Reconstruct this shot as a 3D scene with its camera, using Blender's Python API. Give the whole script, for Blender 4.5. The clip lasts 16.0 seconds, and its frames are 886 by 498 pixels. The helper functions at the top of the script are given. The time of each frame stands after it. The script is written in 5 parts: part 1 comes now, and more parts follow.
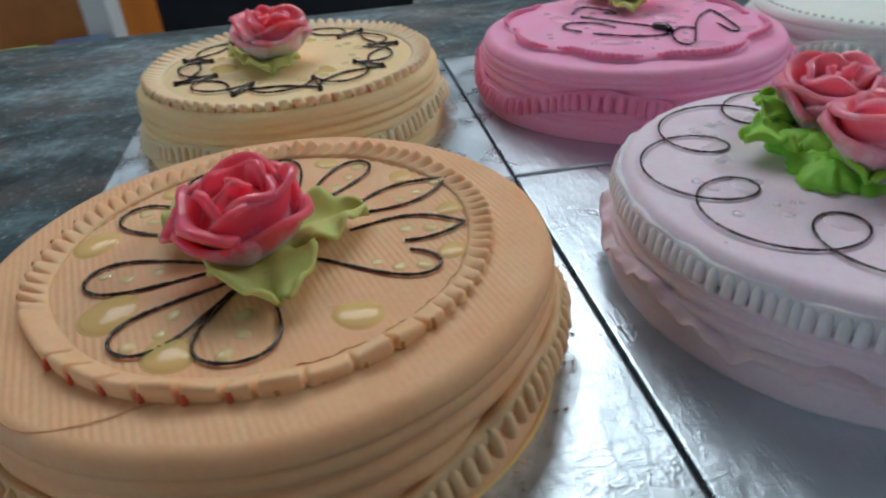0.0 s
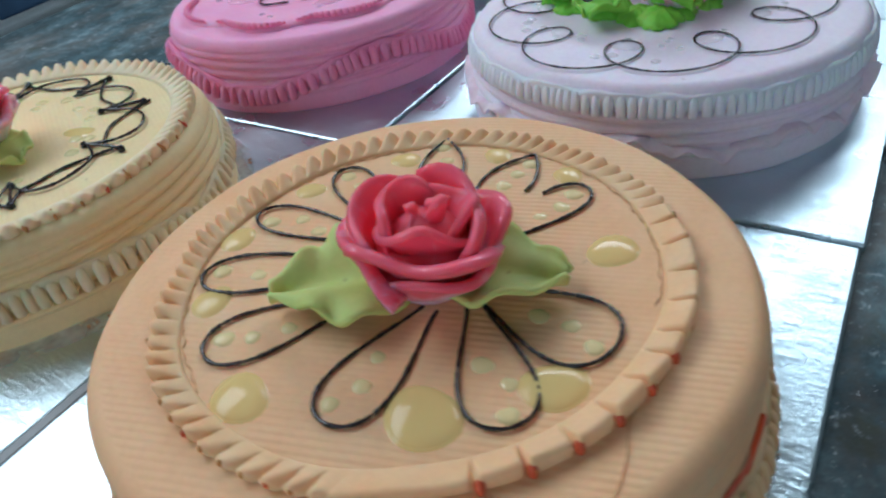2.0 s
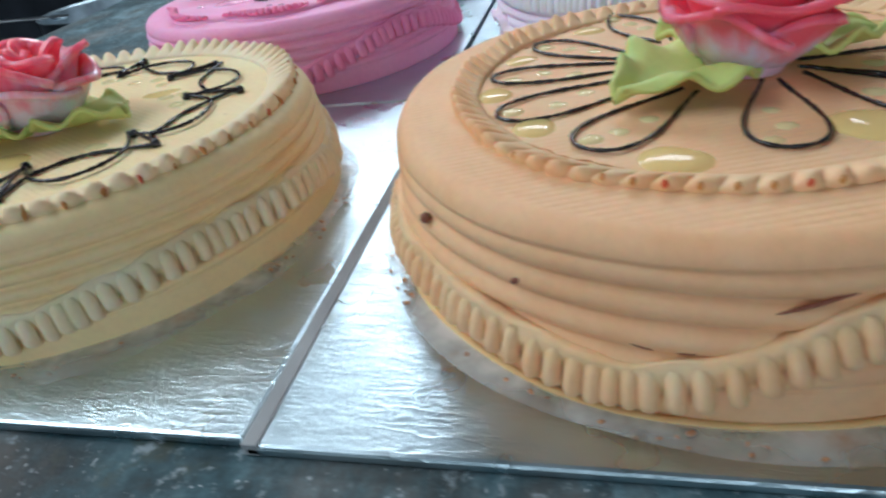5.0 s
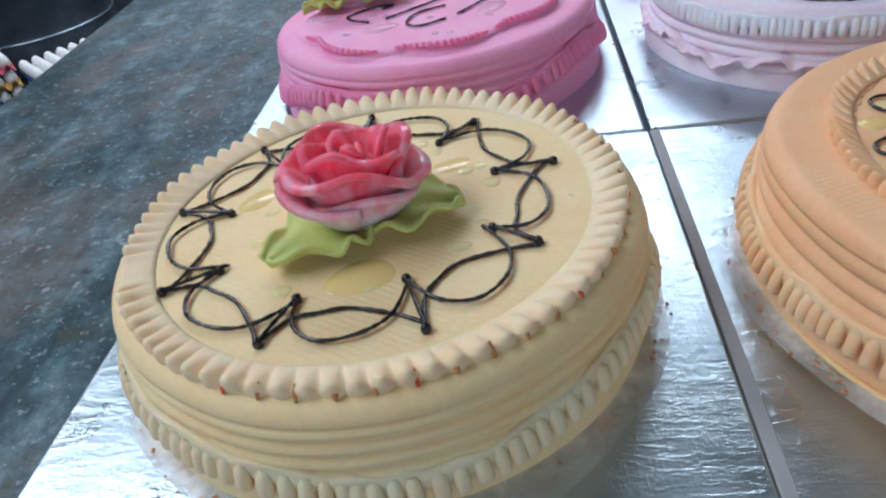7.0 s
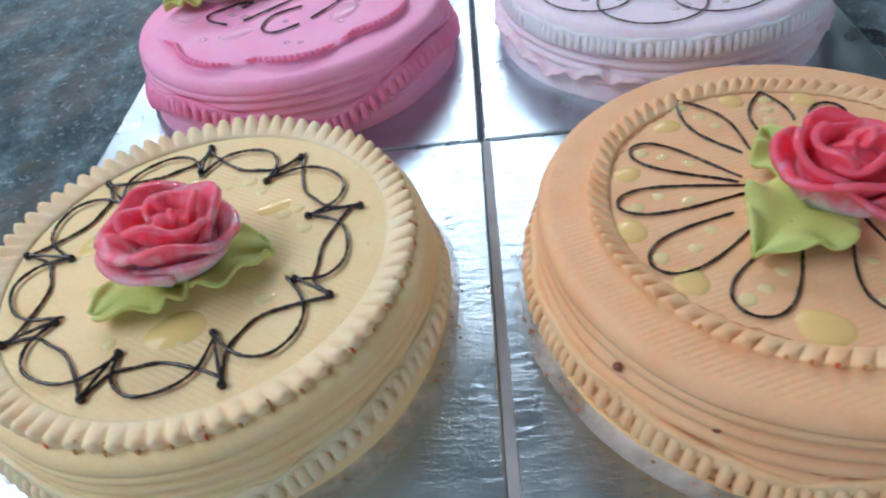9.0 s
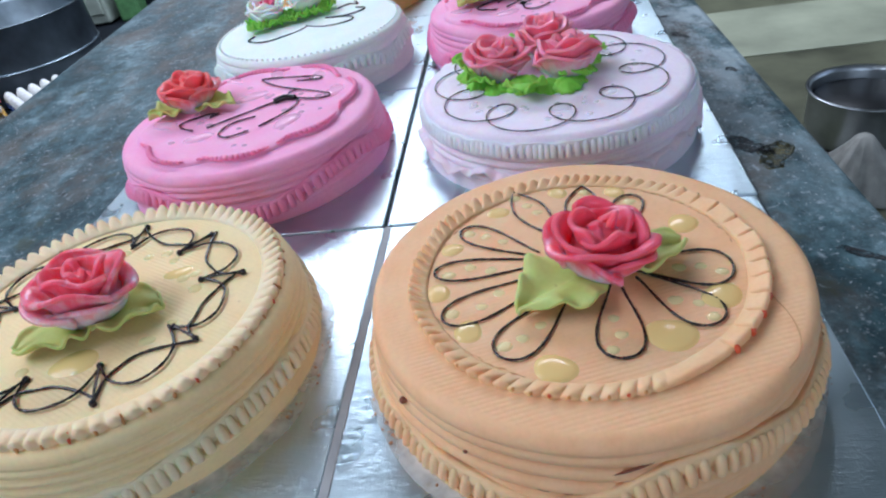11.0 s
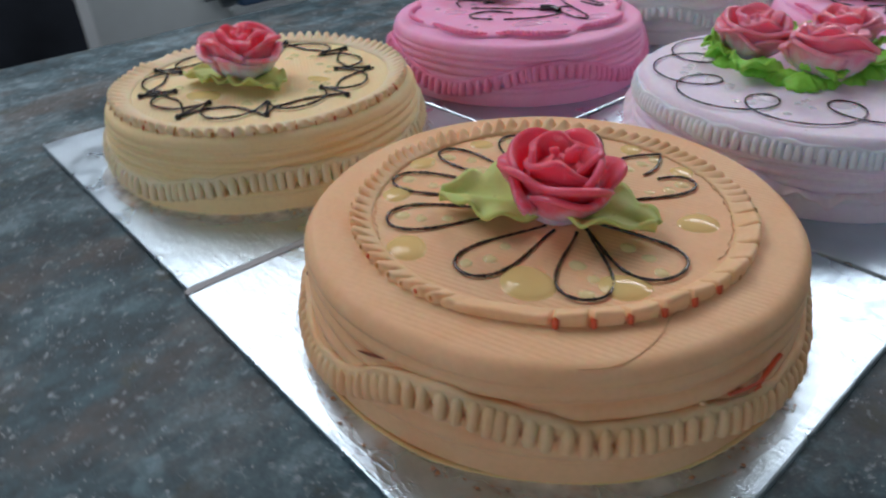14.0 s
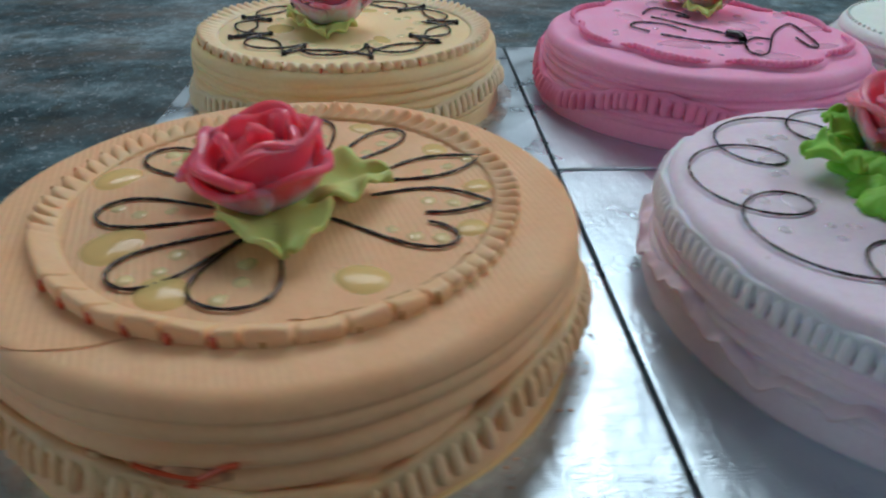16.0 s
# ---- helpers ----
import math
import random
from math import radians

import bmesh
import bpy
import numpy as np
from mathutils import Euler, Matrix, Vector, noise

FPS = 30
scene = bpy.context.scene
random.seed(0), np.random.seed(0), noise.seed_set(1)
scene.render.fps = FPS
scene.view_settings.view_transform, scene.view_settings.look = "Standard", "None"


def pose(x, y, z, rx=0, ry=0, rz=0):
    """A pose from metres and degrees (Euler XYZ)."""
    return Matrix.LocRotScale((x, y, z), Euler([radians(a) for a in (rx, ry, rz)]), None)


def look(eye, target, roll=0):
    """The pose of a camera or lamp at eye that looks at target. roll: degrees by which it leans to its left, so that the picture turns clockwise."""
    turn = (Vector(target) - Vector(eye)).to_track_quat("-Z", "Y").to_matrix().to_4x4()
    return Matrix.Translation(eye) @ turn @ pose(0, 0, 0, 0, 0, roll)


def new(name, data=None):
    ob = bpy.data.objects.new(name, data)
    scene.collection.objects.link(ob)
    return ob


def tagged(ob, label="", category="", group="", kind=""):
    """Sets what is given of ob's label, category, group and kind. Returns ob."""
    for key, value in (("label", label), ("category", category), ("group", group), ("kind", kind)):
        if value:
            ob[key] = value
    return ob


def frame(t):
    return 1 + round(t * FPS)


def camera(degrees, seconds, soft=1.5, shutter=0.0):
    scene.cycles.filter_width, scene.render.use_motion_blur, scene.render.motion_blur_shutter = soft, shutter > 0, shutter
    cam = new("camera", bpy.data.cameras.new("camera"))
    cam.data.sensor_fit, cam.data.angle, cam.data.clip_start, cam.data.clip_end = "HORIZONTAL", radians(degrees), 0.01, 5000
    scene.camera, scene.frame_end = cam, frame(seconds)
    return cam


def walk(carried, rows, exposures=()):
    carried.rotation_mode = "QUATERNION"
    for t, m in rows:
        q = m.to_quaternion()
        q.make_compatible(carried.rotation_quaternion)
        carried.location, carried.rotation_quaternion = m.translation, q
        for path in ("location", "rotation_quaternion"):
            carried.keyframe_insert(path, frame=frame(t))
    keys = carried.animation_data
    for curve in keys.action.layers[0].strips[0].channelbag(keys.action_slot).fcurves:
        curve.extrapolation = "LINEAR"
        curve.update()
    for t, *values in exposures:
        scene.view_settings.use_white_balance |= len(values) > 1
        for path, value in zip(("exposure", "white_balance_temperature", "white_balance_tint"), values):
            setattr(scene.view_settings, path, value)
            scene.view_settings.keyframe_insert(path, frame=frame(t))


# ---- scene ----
# Cakes on foil boards, standing on a worn stone work table in a bakery kitchen.
# x: across the table, y: along it, z = 0 at the top of the foil boards. Floor at FLOOR.
cam = camera(65.92, 16.0, soft=2.2, shutter=0.4)
ROWS = [  # seconds, x, y, z, yaw, pitch, roll
    (0, 0.3551, -0.0939, 0.1798, 82.24, -31.91, -4.19),
    (0.5, 0.3317, -0.1550, 0.1751, 66.98, -32.22, -3.01),
    (1, 0.3194, -0.1749, 0.1744, 54.60, -31.28, -4.94),
    (1.5, 0.3030, -0.2297, 0.1919, 47.07, -34.60, -9.23),
    (2, 0.2366, -0.2599, 0.1888, 36.69, -37.77, -9.43),
    (2.5, 0.2010, -0.2797, 0.1881, 26.63, -39.06, -10.54),
    (3, 0.2072, -0.3118, 0.1591, 22.68, -35.65, -8.72),
    (3.5, 0.2102, -0.3303, 0.1304, 19.44, -31.94, -8.67),
    (4, 0.1854, -0.3503, 0.1209, 14.61, -30.86, -7.16),
    (4.5, 0.1406, -0.3583, 0.1252, 15.58, -32.25, -8.74),
    (5, 0.0977, -0.3572, 0.1307, 17.03, -31.75, -9.67),
    (7.3, -0.0662, -0.3380, 0.1950, 8.91, -36.81, -10.60),
    (7.5, -0.0553, -0.3324, 0.1987, 8.05, -36.80, -10.54),
    (8, -0.0358, -0.3281, 0.2110, 8.08, -39.50, -11.03),
    (8.5, -0.0164, -0.3304, 0.2255, 6.29, -42.97, -9.76),
    (9, 0.0054, -0.3370, 0.2452, 6.67, -44.53, -9.66),
    (9.5, 0.0448, -0.3460, 0.2438, 8.70, -41.93, -10.48),
    (10, 0.0694, -0.3621, 0.2470, 8.36, -37.95, -9.46),
    (10.2, 0.0822, -0.3688, 0.2522, 9.44, -37.35, -10.33),
    (12.3, 0.1511, -0.4152, 0.2634, 13.59, -32.30, -9.09),
    (12.5, 0.1651, -0.4093, 0.2565, 15.49, -32.05, -9.12),
    (13, 0.2029, -0.3920, 0.2405, 22.19, -33.23, -8.44),
    (13.5, 0.2406, -0.3707, 0.2222, 35.27, -34.11, -5.94),
    (14, 0.2930, -0.3308, 0.1957, 49.42, -32.78, -2.29),
    (14.5, 0.3316, -0.2833, 0.1718, 58.81, -31.67, 1.20),
    (15, 0.3375, -0.2177, 0.1592, 68.67, -31.39, 1.41),
    (15.5, 0.3401, -0.1696, 0.1645, 77.66, -32.12, 1.62),
    (16, 0.3502, -0.0840, 0.1671, 86.77, -32.04, 0.88),
]
EXPOSURES = [  # seconds, stops, kelvin, tint
    (0.0, -0.31, 6800, 17), (0.5, 0.22, 5950, 13), (1.0, 0.45, 5850, 12), (1.5, 0.35, 5900, 10), (2.0, -0.01, 5950, 9),
    (2.5, 0.07, 5750, 8), (3.5, -0.05, 5700, 1), (4.0, 0.07, 5700, 1), (4.5, -0.05, 5650, 4), (5.0, 0.15, 6150, 11),
    (7.5, -0.03, 6050, 18), (9.0, 0.1, 6150, 18), (9.5, 0.1, 5750, 15), (10.0, 0.15, 5750, 15), (12.5, 0.33, 6450, 24),
    (13.0, 0.24, 6650, 24), (13.5, -0.07, 6950, 25), (14.0, -0.18, 6650, 21), (14.5, 0.0, 6750, 22), (15.5, 0.03, 6120, 13),
    (16.0, -0.31, 6400, 13),
]
walk(cam, [(t, pose(x, y, z, 90 + pitch, 0, yaw) @ pose(0, 0, 0, 0, 0, roll)) for t, x, y, z, yaw, pitch, roll in ROWS], EXPOSURES)

FLOOR = -0.80
TABLE = -0.004

# ---- light: daylight through a roof light, with fill lamps added south and east ----
world = bpy.data.worlds.new("sky")
scene.world = world
world.use_nodes = True
wn = world.node_tree
sky = wn.nodes.new("ShaderNodeTexSky")
sky.sky_type, sky.sun_disc = "NISHITA", False
sky.sun_elevation, sky.sun_rotation = radians(50), radians(-50)
wn.links.new(sky.outputs[0], wn.nodes["Background"].inputs[0])
wn.nodes["Background"].inputs[1].default_value = 0.12


def area(name, eye, target, w, h, watts, colour):
    lamp = bpy.data.lights.new(name, "AREA")
    lamp.shape, lamp.size, lamp.size_y, lamp.energy, lamp.color = "RECTANGLE", w, h, watts, colour
    ob = new(name, lamp)
    ob.matrix_world = look(eye, target)
    return ob


area("roof_light_west", (-2.15, -0.10, 2.14), (-2.15, -0.10, 0), 1.5, 2.5, 74, (0.86, 0.95, 1.0))
area("roof_light_north", (-0.6, 3.15, 2.14), (-0.6, 3.15, 0), 3.2, 1.1, 108, (0.86, 0.95, 1.0))
# added fill from behind the camera, for the cake fronts
area("south_fill", (0.6, -3.0, 0.6), (0.5, 0, 0.4), 2.5, 1.9, 21, (0.82, 0.93, 1.0))
# added weak fill for the sides that face east
area("east_fill", (2.97, 1.3, 0.25), (0, 1.0, 0.0), 1.3, 1.9, 3, (0.82, 0.93, 1.0))


# ---- materials ----
def material(name):
    m = bpy.data.materials.new(name)
    m.use_nodes = True
    return m, m.node_tree, m.node_tree.nodes["Principled BSDF"]


def node(nt, kind, **values):
    n = nt.nodes.new(kind)
    for key, value in values.items():
        n.inputs[key.replace("_", " ")].default_value = value
    return n


def coords(nt, scale=(1, 1, 1), turn=0.0):
    c = nt.nodes.new("ShaderNodeTexCoord")
    m = nt.nodes.new("ShaderNodeMapping")
    m.inputs["Scale"].default_value = scale
    m.inputs["Rotation"].default_value = (0, 0, turn)
    nt.links.new(c.outputs["Object"], m.inputs[0])
    return m.outputs[0]


def ramp(nt, fac, stops):
    r = nt.nodes.new("ShaderNodeValToRGB")
    while len(r.color_ramp.elements) < len(stops):
        r.color_ramp.elements.new(0.5)
    for e, (at, c) in zip(r.color_ramp.elements, stops):
        e.position, e.color = at, (*c, 1)
    nt.links.new(fac, r.inputs[0])
    return r.outputs[0]


def mix(nt, fac, a, b, how="MIX"):
    m = nt.nodes.new("ShaderNodeMix")
    m.data_type, m.blend_type = "RGBA", how
    for sock, v in ((m.inputs[0], fac), (m.inputs[6], a), (m.inputs[7], b)):
        if isinstance(v, (int, float)):
            sock.default_value = v
        elif isinstance(v, tuple):
            sock.default_value = (*v, 1)
        else:
            nt.links.new(v, sock)
    return m.outputs[2]


def bump(nt, bsdf, layers):
    last = None
    for height, strength, distance in layers:
        b = nt.nodes.new("ShaderNodeBump")
        b.inputs["Strength"].default_value, b.inputs["Distance"].default_value = strength, distance
        nt.links.new(height, b.inputs["Height"])
        if last:
            nt.links.new(last, b.inputs["Normal"])
        last = b.outputs[0]
    nt.links.new(last, bsdf.inputs["Normal"])


def noise_tex(nt, vec, scale, detail=4.0, rough=0.55):
    n = node(nt, "ShaderNodeTexNoise", Scale=scale, Detail=detail, Roughness=rough)
    nt.links.new(vec, n.inputs["Vector"])
    return n.outputs["Fac"]


def icing(name, colour, tint, comb=0.0, turn=0.0):
    """Whipped icing: mottled, faintly translucent, with small air pits; comb: the ridges that the spreading comb leaves on top."""
    m, nt, b = material(name)
    v = coords(nt)
    base = mix(nt, ramp(nt, noise_tex(nt, v, 38, 5), [(0.35, (0, 0, 0)), (0.7, (1, 1, 1))]), colour, tint)
    fine = ramp(nt, noise_tex(nt, v, 420, 3), [(0.3, (0.95, 0.95, 0.95)), (0.6, (1, 1, 1))])
    fleck = ramp(nt, noise_tex(nt, v, 75, 2), [(0.77, (0, 0, 0)), (0.80, (0.55, 0.55, 0.55))])
    base = mix(nt, fleck, base, tuple(c * k for c, k in zip(colour, (0.55, 0.42, 0.35))))
    nt.links.new(mix(nt, 1.0, base, fine, "MULTIPLY"), b.inputs["Base Color"])
    b.inputs["Roughness"].default_value = 0.58
    b.inputs["Specular IOR Level"].default_value = 0.28
    b.inputs["Subsurface Weight"].default_value = 0.3
    b.inputs["Subsurface Scale"].default_value = 0.006
    layers = [(noise_tex(nt, v, 900, 3), 0.12, 0.0003), (noise_tex(nt, v, 90, 3), 0.30, 0.0008)]
    if comb:
        w = node(nt, "ShaderNodeTexWave", Scale=128.0, Distortion=0.7, Detail=2.0)
        w.inputs["Detail Scale"].default_value = 0.6
        w.bands_direction = "Y"
        nt.links.new(coords(nt, (1, 1, 0.0), turn), w.inputs["Vector"])
        g = nt.nodes.new("ShaderNodeNewGeometry")
        sp = nt.nodes.new("ShaderNodeSeparateXYZ")
        nt.links.new(g.outputs["Normal"], sp.inputs[0])
        flat = nt.nodes.new("ShaderNodeMapRange")
        flat.inputs["From Min"].default_value, flat.inputs["From Max"].default_value = 0.988, 0.999
        nt.links.new(sp.outputs["Z"], flat.inputs["Value"])
        patch = nt.nodes.new("ShaderNodeMath")
        patch.operation = "MULTIPLY"
        nt.links.new(flat.outputs[0], patch.inputs[0])
        nt.links.new(ramp(nt, noise_tex(nt, v, 16, 2), [(0.4, (0.15, 0.15, 0.15)), (0.6, (1, 1, 1))]), patch.inputs[1])
        cut = nt.nodes.new("ShaderNodeMath")
        cut.operation = "MULTIPLY"
        nt.links.new(w.outputs["Fac"], cut.inputs[0])
        nt.links.new(patch.outputs[0], cut.inputs[1])
        layers.append((cut.outputs[0], comb, 0.0007))
    bump(nt, b, layers)
    return m


def petal_icing(name, low, high, z0, z1):
    """Rose petals: pale at the foot, strong at the lip, with streaks between the two."""
    m, nt, b = material(name)
    c = nt.nodes.new("ShaderNodeTexCoord")
    sep = nt.nodes.new("ShaderNodeSeparateXYZ")
    nt.links.new(c.outputs["Object"], sep.inputs[0])
    r = nt.nodes.new("ShaderNodeMapRange")
    r.inputs["From Min"].default_value, r.inputs["From Max"].default_value = z0, z1
    nt.links.new(sep.outputs["Z"], r.inputs["Value"])
    n = noise_tex(nt, coords(nt, (1, 1, 0.35)), 170, 4)
    add = nt.nodes.new("ShaderNodeMath")
    add.operation = "MULTIPLY_ADD"
    add.inputs[1].default_value, add.inputs[2].default_value = 1.5, -0.72
    nt.links.new(n, add.inputs[0])
    s = nt.nodes.new("ShaderNodeMath")
    nt.links.new(add.outputs[0], s.inputs[0])
    nt.links.new(r.outputs[0], s.inputs[1])
    nt.links.new(ramp(nt, s.outputs[0], [(0.1, low), (0.5, tuple(0.4 * p + 0.6 * q for p, q in zip(low, high))), (0.85, high)]), b.inputs["Base Color"])
    b.inputs["Roughness"].default_value = 0.55
    b.inputs["Specular IOR Level"].default_value = 0.25
    b.inputs["Coat Weight"].default_value = 0.50
    b.inputs["Coat Roughness"].default_value = 0.05
    b.inputs["Subsurface Weight"].default_value = 0.75
    b.inputs["Subsurface Scale"].default_value = 0.010
    bump(nt, b, [(noise_tex(nt, coords(nt, (1, 1, 0.3)), 500, 3), 0.25, 0.0004), (noise_tex(nt, coords(nt), 150, 2), 0.35, 0.0014)])
    return m


def gel(name, colour, clear=0.5):
    """Fruit gel: a thin wet drop through which the icing shows."""
    m, nt, b = material(name)
    n = noise_tex(nt, coords(nt), 150, 2)
    nt.links.new(mix(nt, n, colour, tuple(min(1, 1.15 * c) for c in colour)), b.inputs["Base Color"])
    b.inputs["Roughness"].default_value = 0.10
    b.inputs["IOR"].default_value = 1.36
    b.inputs["Specular IOR Level"].default_value = 0.60
    b.inputs["Alpha"].default_value = clear
    return m


def plain(name, colour, rough=0.5, metal=0.0, vary=0.25, scale=30.0, relief=0.0):
    m, nt, b = material(name)
    v = coords(nt)
    f = ramp(nt, noise_tex(nt, v, scale, 5), [(0.3, tuple(c * (1 - vary) for c in colour)), (0.7, tuple(min(1, c * (1 + vary * 0.6)) for c in colour))])
    nt.links.new(f, b.inputs["Base Color"])
    b.inputs["Roughness"].default_value, b.inputs["Metallic"].default_value = rough, metal
    if relief:
        bump(nt, b, [(noise_tex(nt, v, scale * 6, 3), 0.5, relief)])
    return m


def foil_material():
    """Embossed silver foil pasted on card: even tarnish, fine crinkle, and sharp creases that run in bundles."""
    m, nt, b = material("silver_foil")
    v = coords(nt)
    b.inputs["Metallic"].default_value = 1.0
    tarnish = ramp(nt, noise_tex(nt, v, 14, 4), [(0.3, (0.42, 0.53, 0.58)), (0.7, (0.60, 0.71, 0.75))])
    nt.links.new(tarnish, b.inputs["Base Color"])
    nt.links.new(ramp(nt, noise_tex(nt, v, 26, 3), [(0.3, (0.22, 0.22, 0.22)), (0.7, (0.40, 0.40, 0.40))]), b.inputs["Roughness"])
    streak = noise_tex(nt, coords(nt, (1, 2.4, 1), 0.5), 70, 5, 0.65)
    # creases: narrow ridges where a stretched noise crosses its middle, in patches
    fold = ramp(nt, noise_tex(nt, coords(nt, (1, 5.0, 1), 0.12), 34, 3, 0.6), [(0.455, (0, 0, 0)), (0.50, (1, 1, 1)), (0.545, (0, 0, 0))])
    cross = ramp(nt, noise_tex(nt, coords(nt, (5.5, 1.2, 1), -0.5), 26, 3, 0.6), [(0.46, (0, 0, 0)), (0.50, (1, 1, 1)), (0.54, (0, 0, 0))])
    patch = ramp(nt, noise_tex(nt, v, 17, 2), [(0.42, (0.1, 0.1, 0.1)), (0.60, (1, 1, 1))])
    fold = mix(nt, 1.0, fold, patch, "MULTIPLY")
    bump(nt, b, [(noise_tex(nt, v, 11, 2), 0.22, 0.004), (streak, 0.24, 0.0016), (fold, 0.15, 0.0009), (cross, 0.08, 0.0007), (noise_tex(nt, v, 260, 4, 0.7), 0.12, 0.0004)])
    return m


def stone_material():
    """Worn dark stone, wiped with flour: streaks along the slab, pale scuffs, pits, olive and brown stains."""
    m, nt, b = material("worn_stone")
    v = coords(nt, (1, 0.5, 1), 0.25)
    cloud = noise_tex(nt, v, 11.0, 10, 0.70)
    base = ramp(nt, cloud, [(0.37, (0.013, 0.038, 0.045)), (0.46, (0.038, 0.083, 0.095)), (0.53, (0.088, 0.150, 0.166)), (0.61, (0.185, 0.262, 0.282))])
    mott = ramp(nt, noise_tex(nt, coords(nt), 60, 10, 0.78), [(0.38, (0.42, 0.46, 0.47)), (0.50, (0.82, 0.85, 0.86)), (0.62, (1.40, 1.42, 1.42))])
    base = mix(nt, 1.0, base, mott, "MULTIPLY")
    dust = ramp(nt, noise_tex(nt, coords(nt), 420, 3, 0.6), [(0.66, (0, 0, 0)), (0.72, (0.8, 0.8, 0.8))])
    base = mix(nt, dust, base, (0.60, 0.66, 0.68))
    brown = ramp(nt, noise_tex(nt, coords(nt, (1, 0.6, 1), 0.6), 11, 6, 0.7), [(0.48, (0, 0, 0)), (0.62, (0.55, 0.55, 0.55))])
    base = mix(nt, brown, base, (0.150, 0.112, 0.088))
    olive = ramp(nt, noise_tex(nt, coords(nt, (1, 1, 1), 1.1), 27, 6, 0.7), [(0.57, (0, 0, 0)), (0.68, (0.7, 0.7, 0.7))])
    base = mix(nt, olive, base, (0.060, 0.066, 0.040))
    speck = ramp(nt, noise_tex(nt, coords(nt), 160, 4, 0.7), [(0.59, (0, 0, 0)), (0.68, (0.7, 0.7, 0.7))])
    base = mix(nt, speck, base, (0.36, 0.42, 0.44))
    pits = ramp(nt, noise_tex(nt, coords(nt), 48, 5, 0.65), [(0.30, (0.7, 0.7, 0.7)), (0.38, (0, 0, 0))])
    base = mix(nt, pits, base, (0.028, 0.034, 0.034))
    # flour rubbed into the slab towards its working edge, with reflected sheen painted in
    c = nt.nodes.new("ShaderNodeTexCoord")
    sep = nt.nodes.new("ShaderNodeSeparateXYZ")
    nt.links.new(c.outputs["Object"], sep.inputs[0])
    r = nt.nodes.new("ShaderNodeMapRange")
    r.inputs["From Min"].default_value, r.inputs["From Max"].default_value = 0.22, 0.33
    nt.links.new(sep.outputs["X"], r.inputs["Value"])
    mul = nt.nodes.new("ShaderNodeMath")
    mul.operation = "MULTIPLY"
    nt.links.new(r.outputs[0], mul.inputs[0])
    nt.links.new(ramp(nt, noise_tex(nt, coords(nt, (1, 0.6, 1), 0.3), 19, 12, 0.74), [(0.45, (0, 0, 0)), (0.56, (0.90, 0.90, 0.90))]), mul.inputs[1])
    far = nt.nodes.new("ShaderNodeMapRange")
    far.inputs["From Min"].default_value, far.inputs["From Max"].default_value = -0.06, 0.30
    far.inputs["To Min"].default_value = 0.0
    nt.links.new(sep.outputs["Y"], far.inputs["Value"])
    flour_sheen = nt.nodes.new("ShaderNodeMath")
    flour_sheen.operation = "MULTIPLY"
    nt.links.new(mul.outputs[0], flour_sheen.inputs[0])
    nt.links.new(far.outputs[0], flour_sheen.inputs[1])
    base = mix(nt, flour_sheen.outputs[0], base, (0.46, 0.55, 0.58))
    nt.links.new(base, b.inputs["Base Color"])
    nt.links.new(ramp(nt, cloud, [(0.3, (0.38, 0.38, 0.38)), (0.7, (0.62, 0.62, 0.62))]), b.inputs["Roughness"])
    b.inputs["Specular IOR Level"].default_value = 0.20
    bump(nt, b, [(noise_tex(nt, coords(nt), 90, 6, 0.7), 0.35, 0.0012), (cloud, 0.3, 0.002)])
    return m


PEACH = icing("peach_icing", (0.91, 0.50, 0.255), (0.94, 0.58, 0.325), comb=0.25, turn=-0.29)
PEACH_SIDE = icing("peach_icing_piped", (0.92, 0.52, 0.26), (0.94, 0.63, 0.37))
CREAM = icing("cream_icing", (0.95, 0.69, 0.35), (0.97, 0.75, 0.42), comb=0.22, turn=0.5)
CREAM_SIDE = icing("cream_icing_piped", (0.92, 0.69, 0.41), (0.95, 0.78, 0.53))
PINK = icing("pink_icing", (1.0, 0.37, 0.60), (1.0, 0.47, 0.68))
PINK_DEEP = icing("deep_pink_icing", (0.99, 0.25, 0.45), (1.0, 0.36, 0.57))
LILAC = icing("pale_lilac_icing", (0.88, 0.74, 0.85), (0.92, 0.82, 0.90))
SKIRT = icing("white_lilac_icing", (0.90, 0.84, 0.90), (0.93, 0.89, 0.93))
BLUSH = icing("blush_icing", (0.90, 0.68, 0.77), (0.92, 0.77, 0.84))
WHITE = icing("white_icing", (0.82, 0.92, 0.85), (0.88, 0.95, 0.90))
AMBER = icing("amber_icing", (0.84, 0.47, 0.17), (0.90, 0.56, 0.26))
ROSE_RED = petal_icing("rose_red_icing", (0.96, 0.62, 0.80), (1.0, 0.115, 0.18), 0.006, 0.024)
ROSE_MIXED = petal_icing("pink_and_white_rose_icing", (0.98, 0.70, 0.78), (1.0, 0.14, 0.215), 0.009, 0.035)
ROSE_CORAL = petal_icing("coral_rose_icing", (0.96, 0.66, 0.68), (1.0, 0.16, 0.17), 0.004, 0.024)
ROSE_PINK = petal_icing("pink_rose_icing", (0.98, 0.72, 0.78), (1.0, 0.26, 0.36), 0.004, 0.024)
ROSE_WHITE = petal_icing("white_rose_icing", (0.90, 0.88, 0.84), (0.93, 0.90, 0.88), 0.010, 0.034)
ROSE_HEART = plain("rose_heart_icing", (0.86, 0.12, 0.25), 0.4)
LEAF = icing("moss_green_icing", (0.46, 0.55, 0.13), (0.58, 0.67, 0.23))
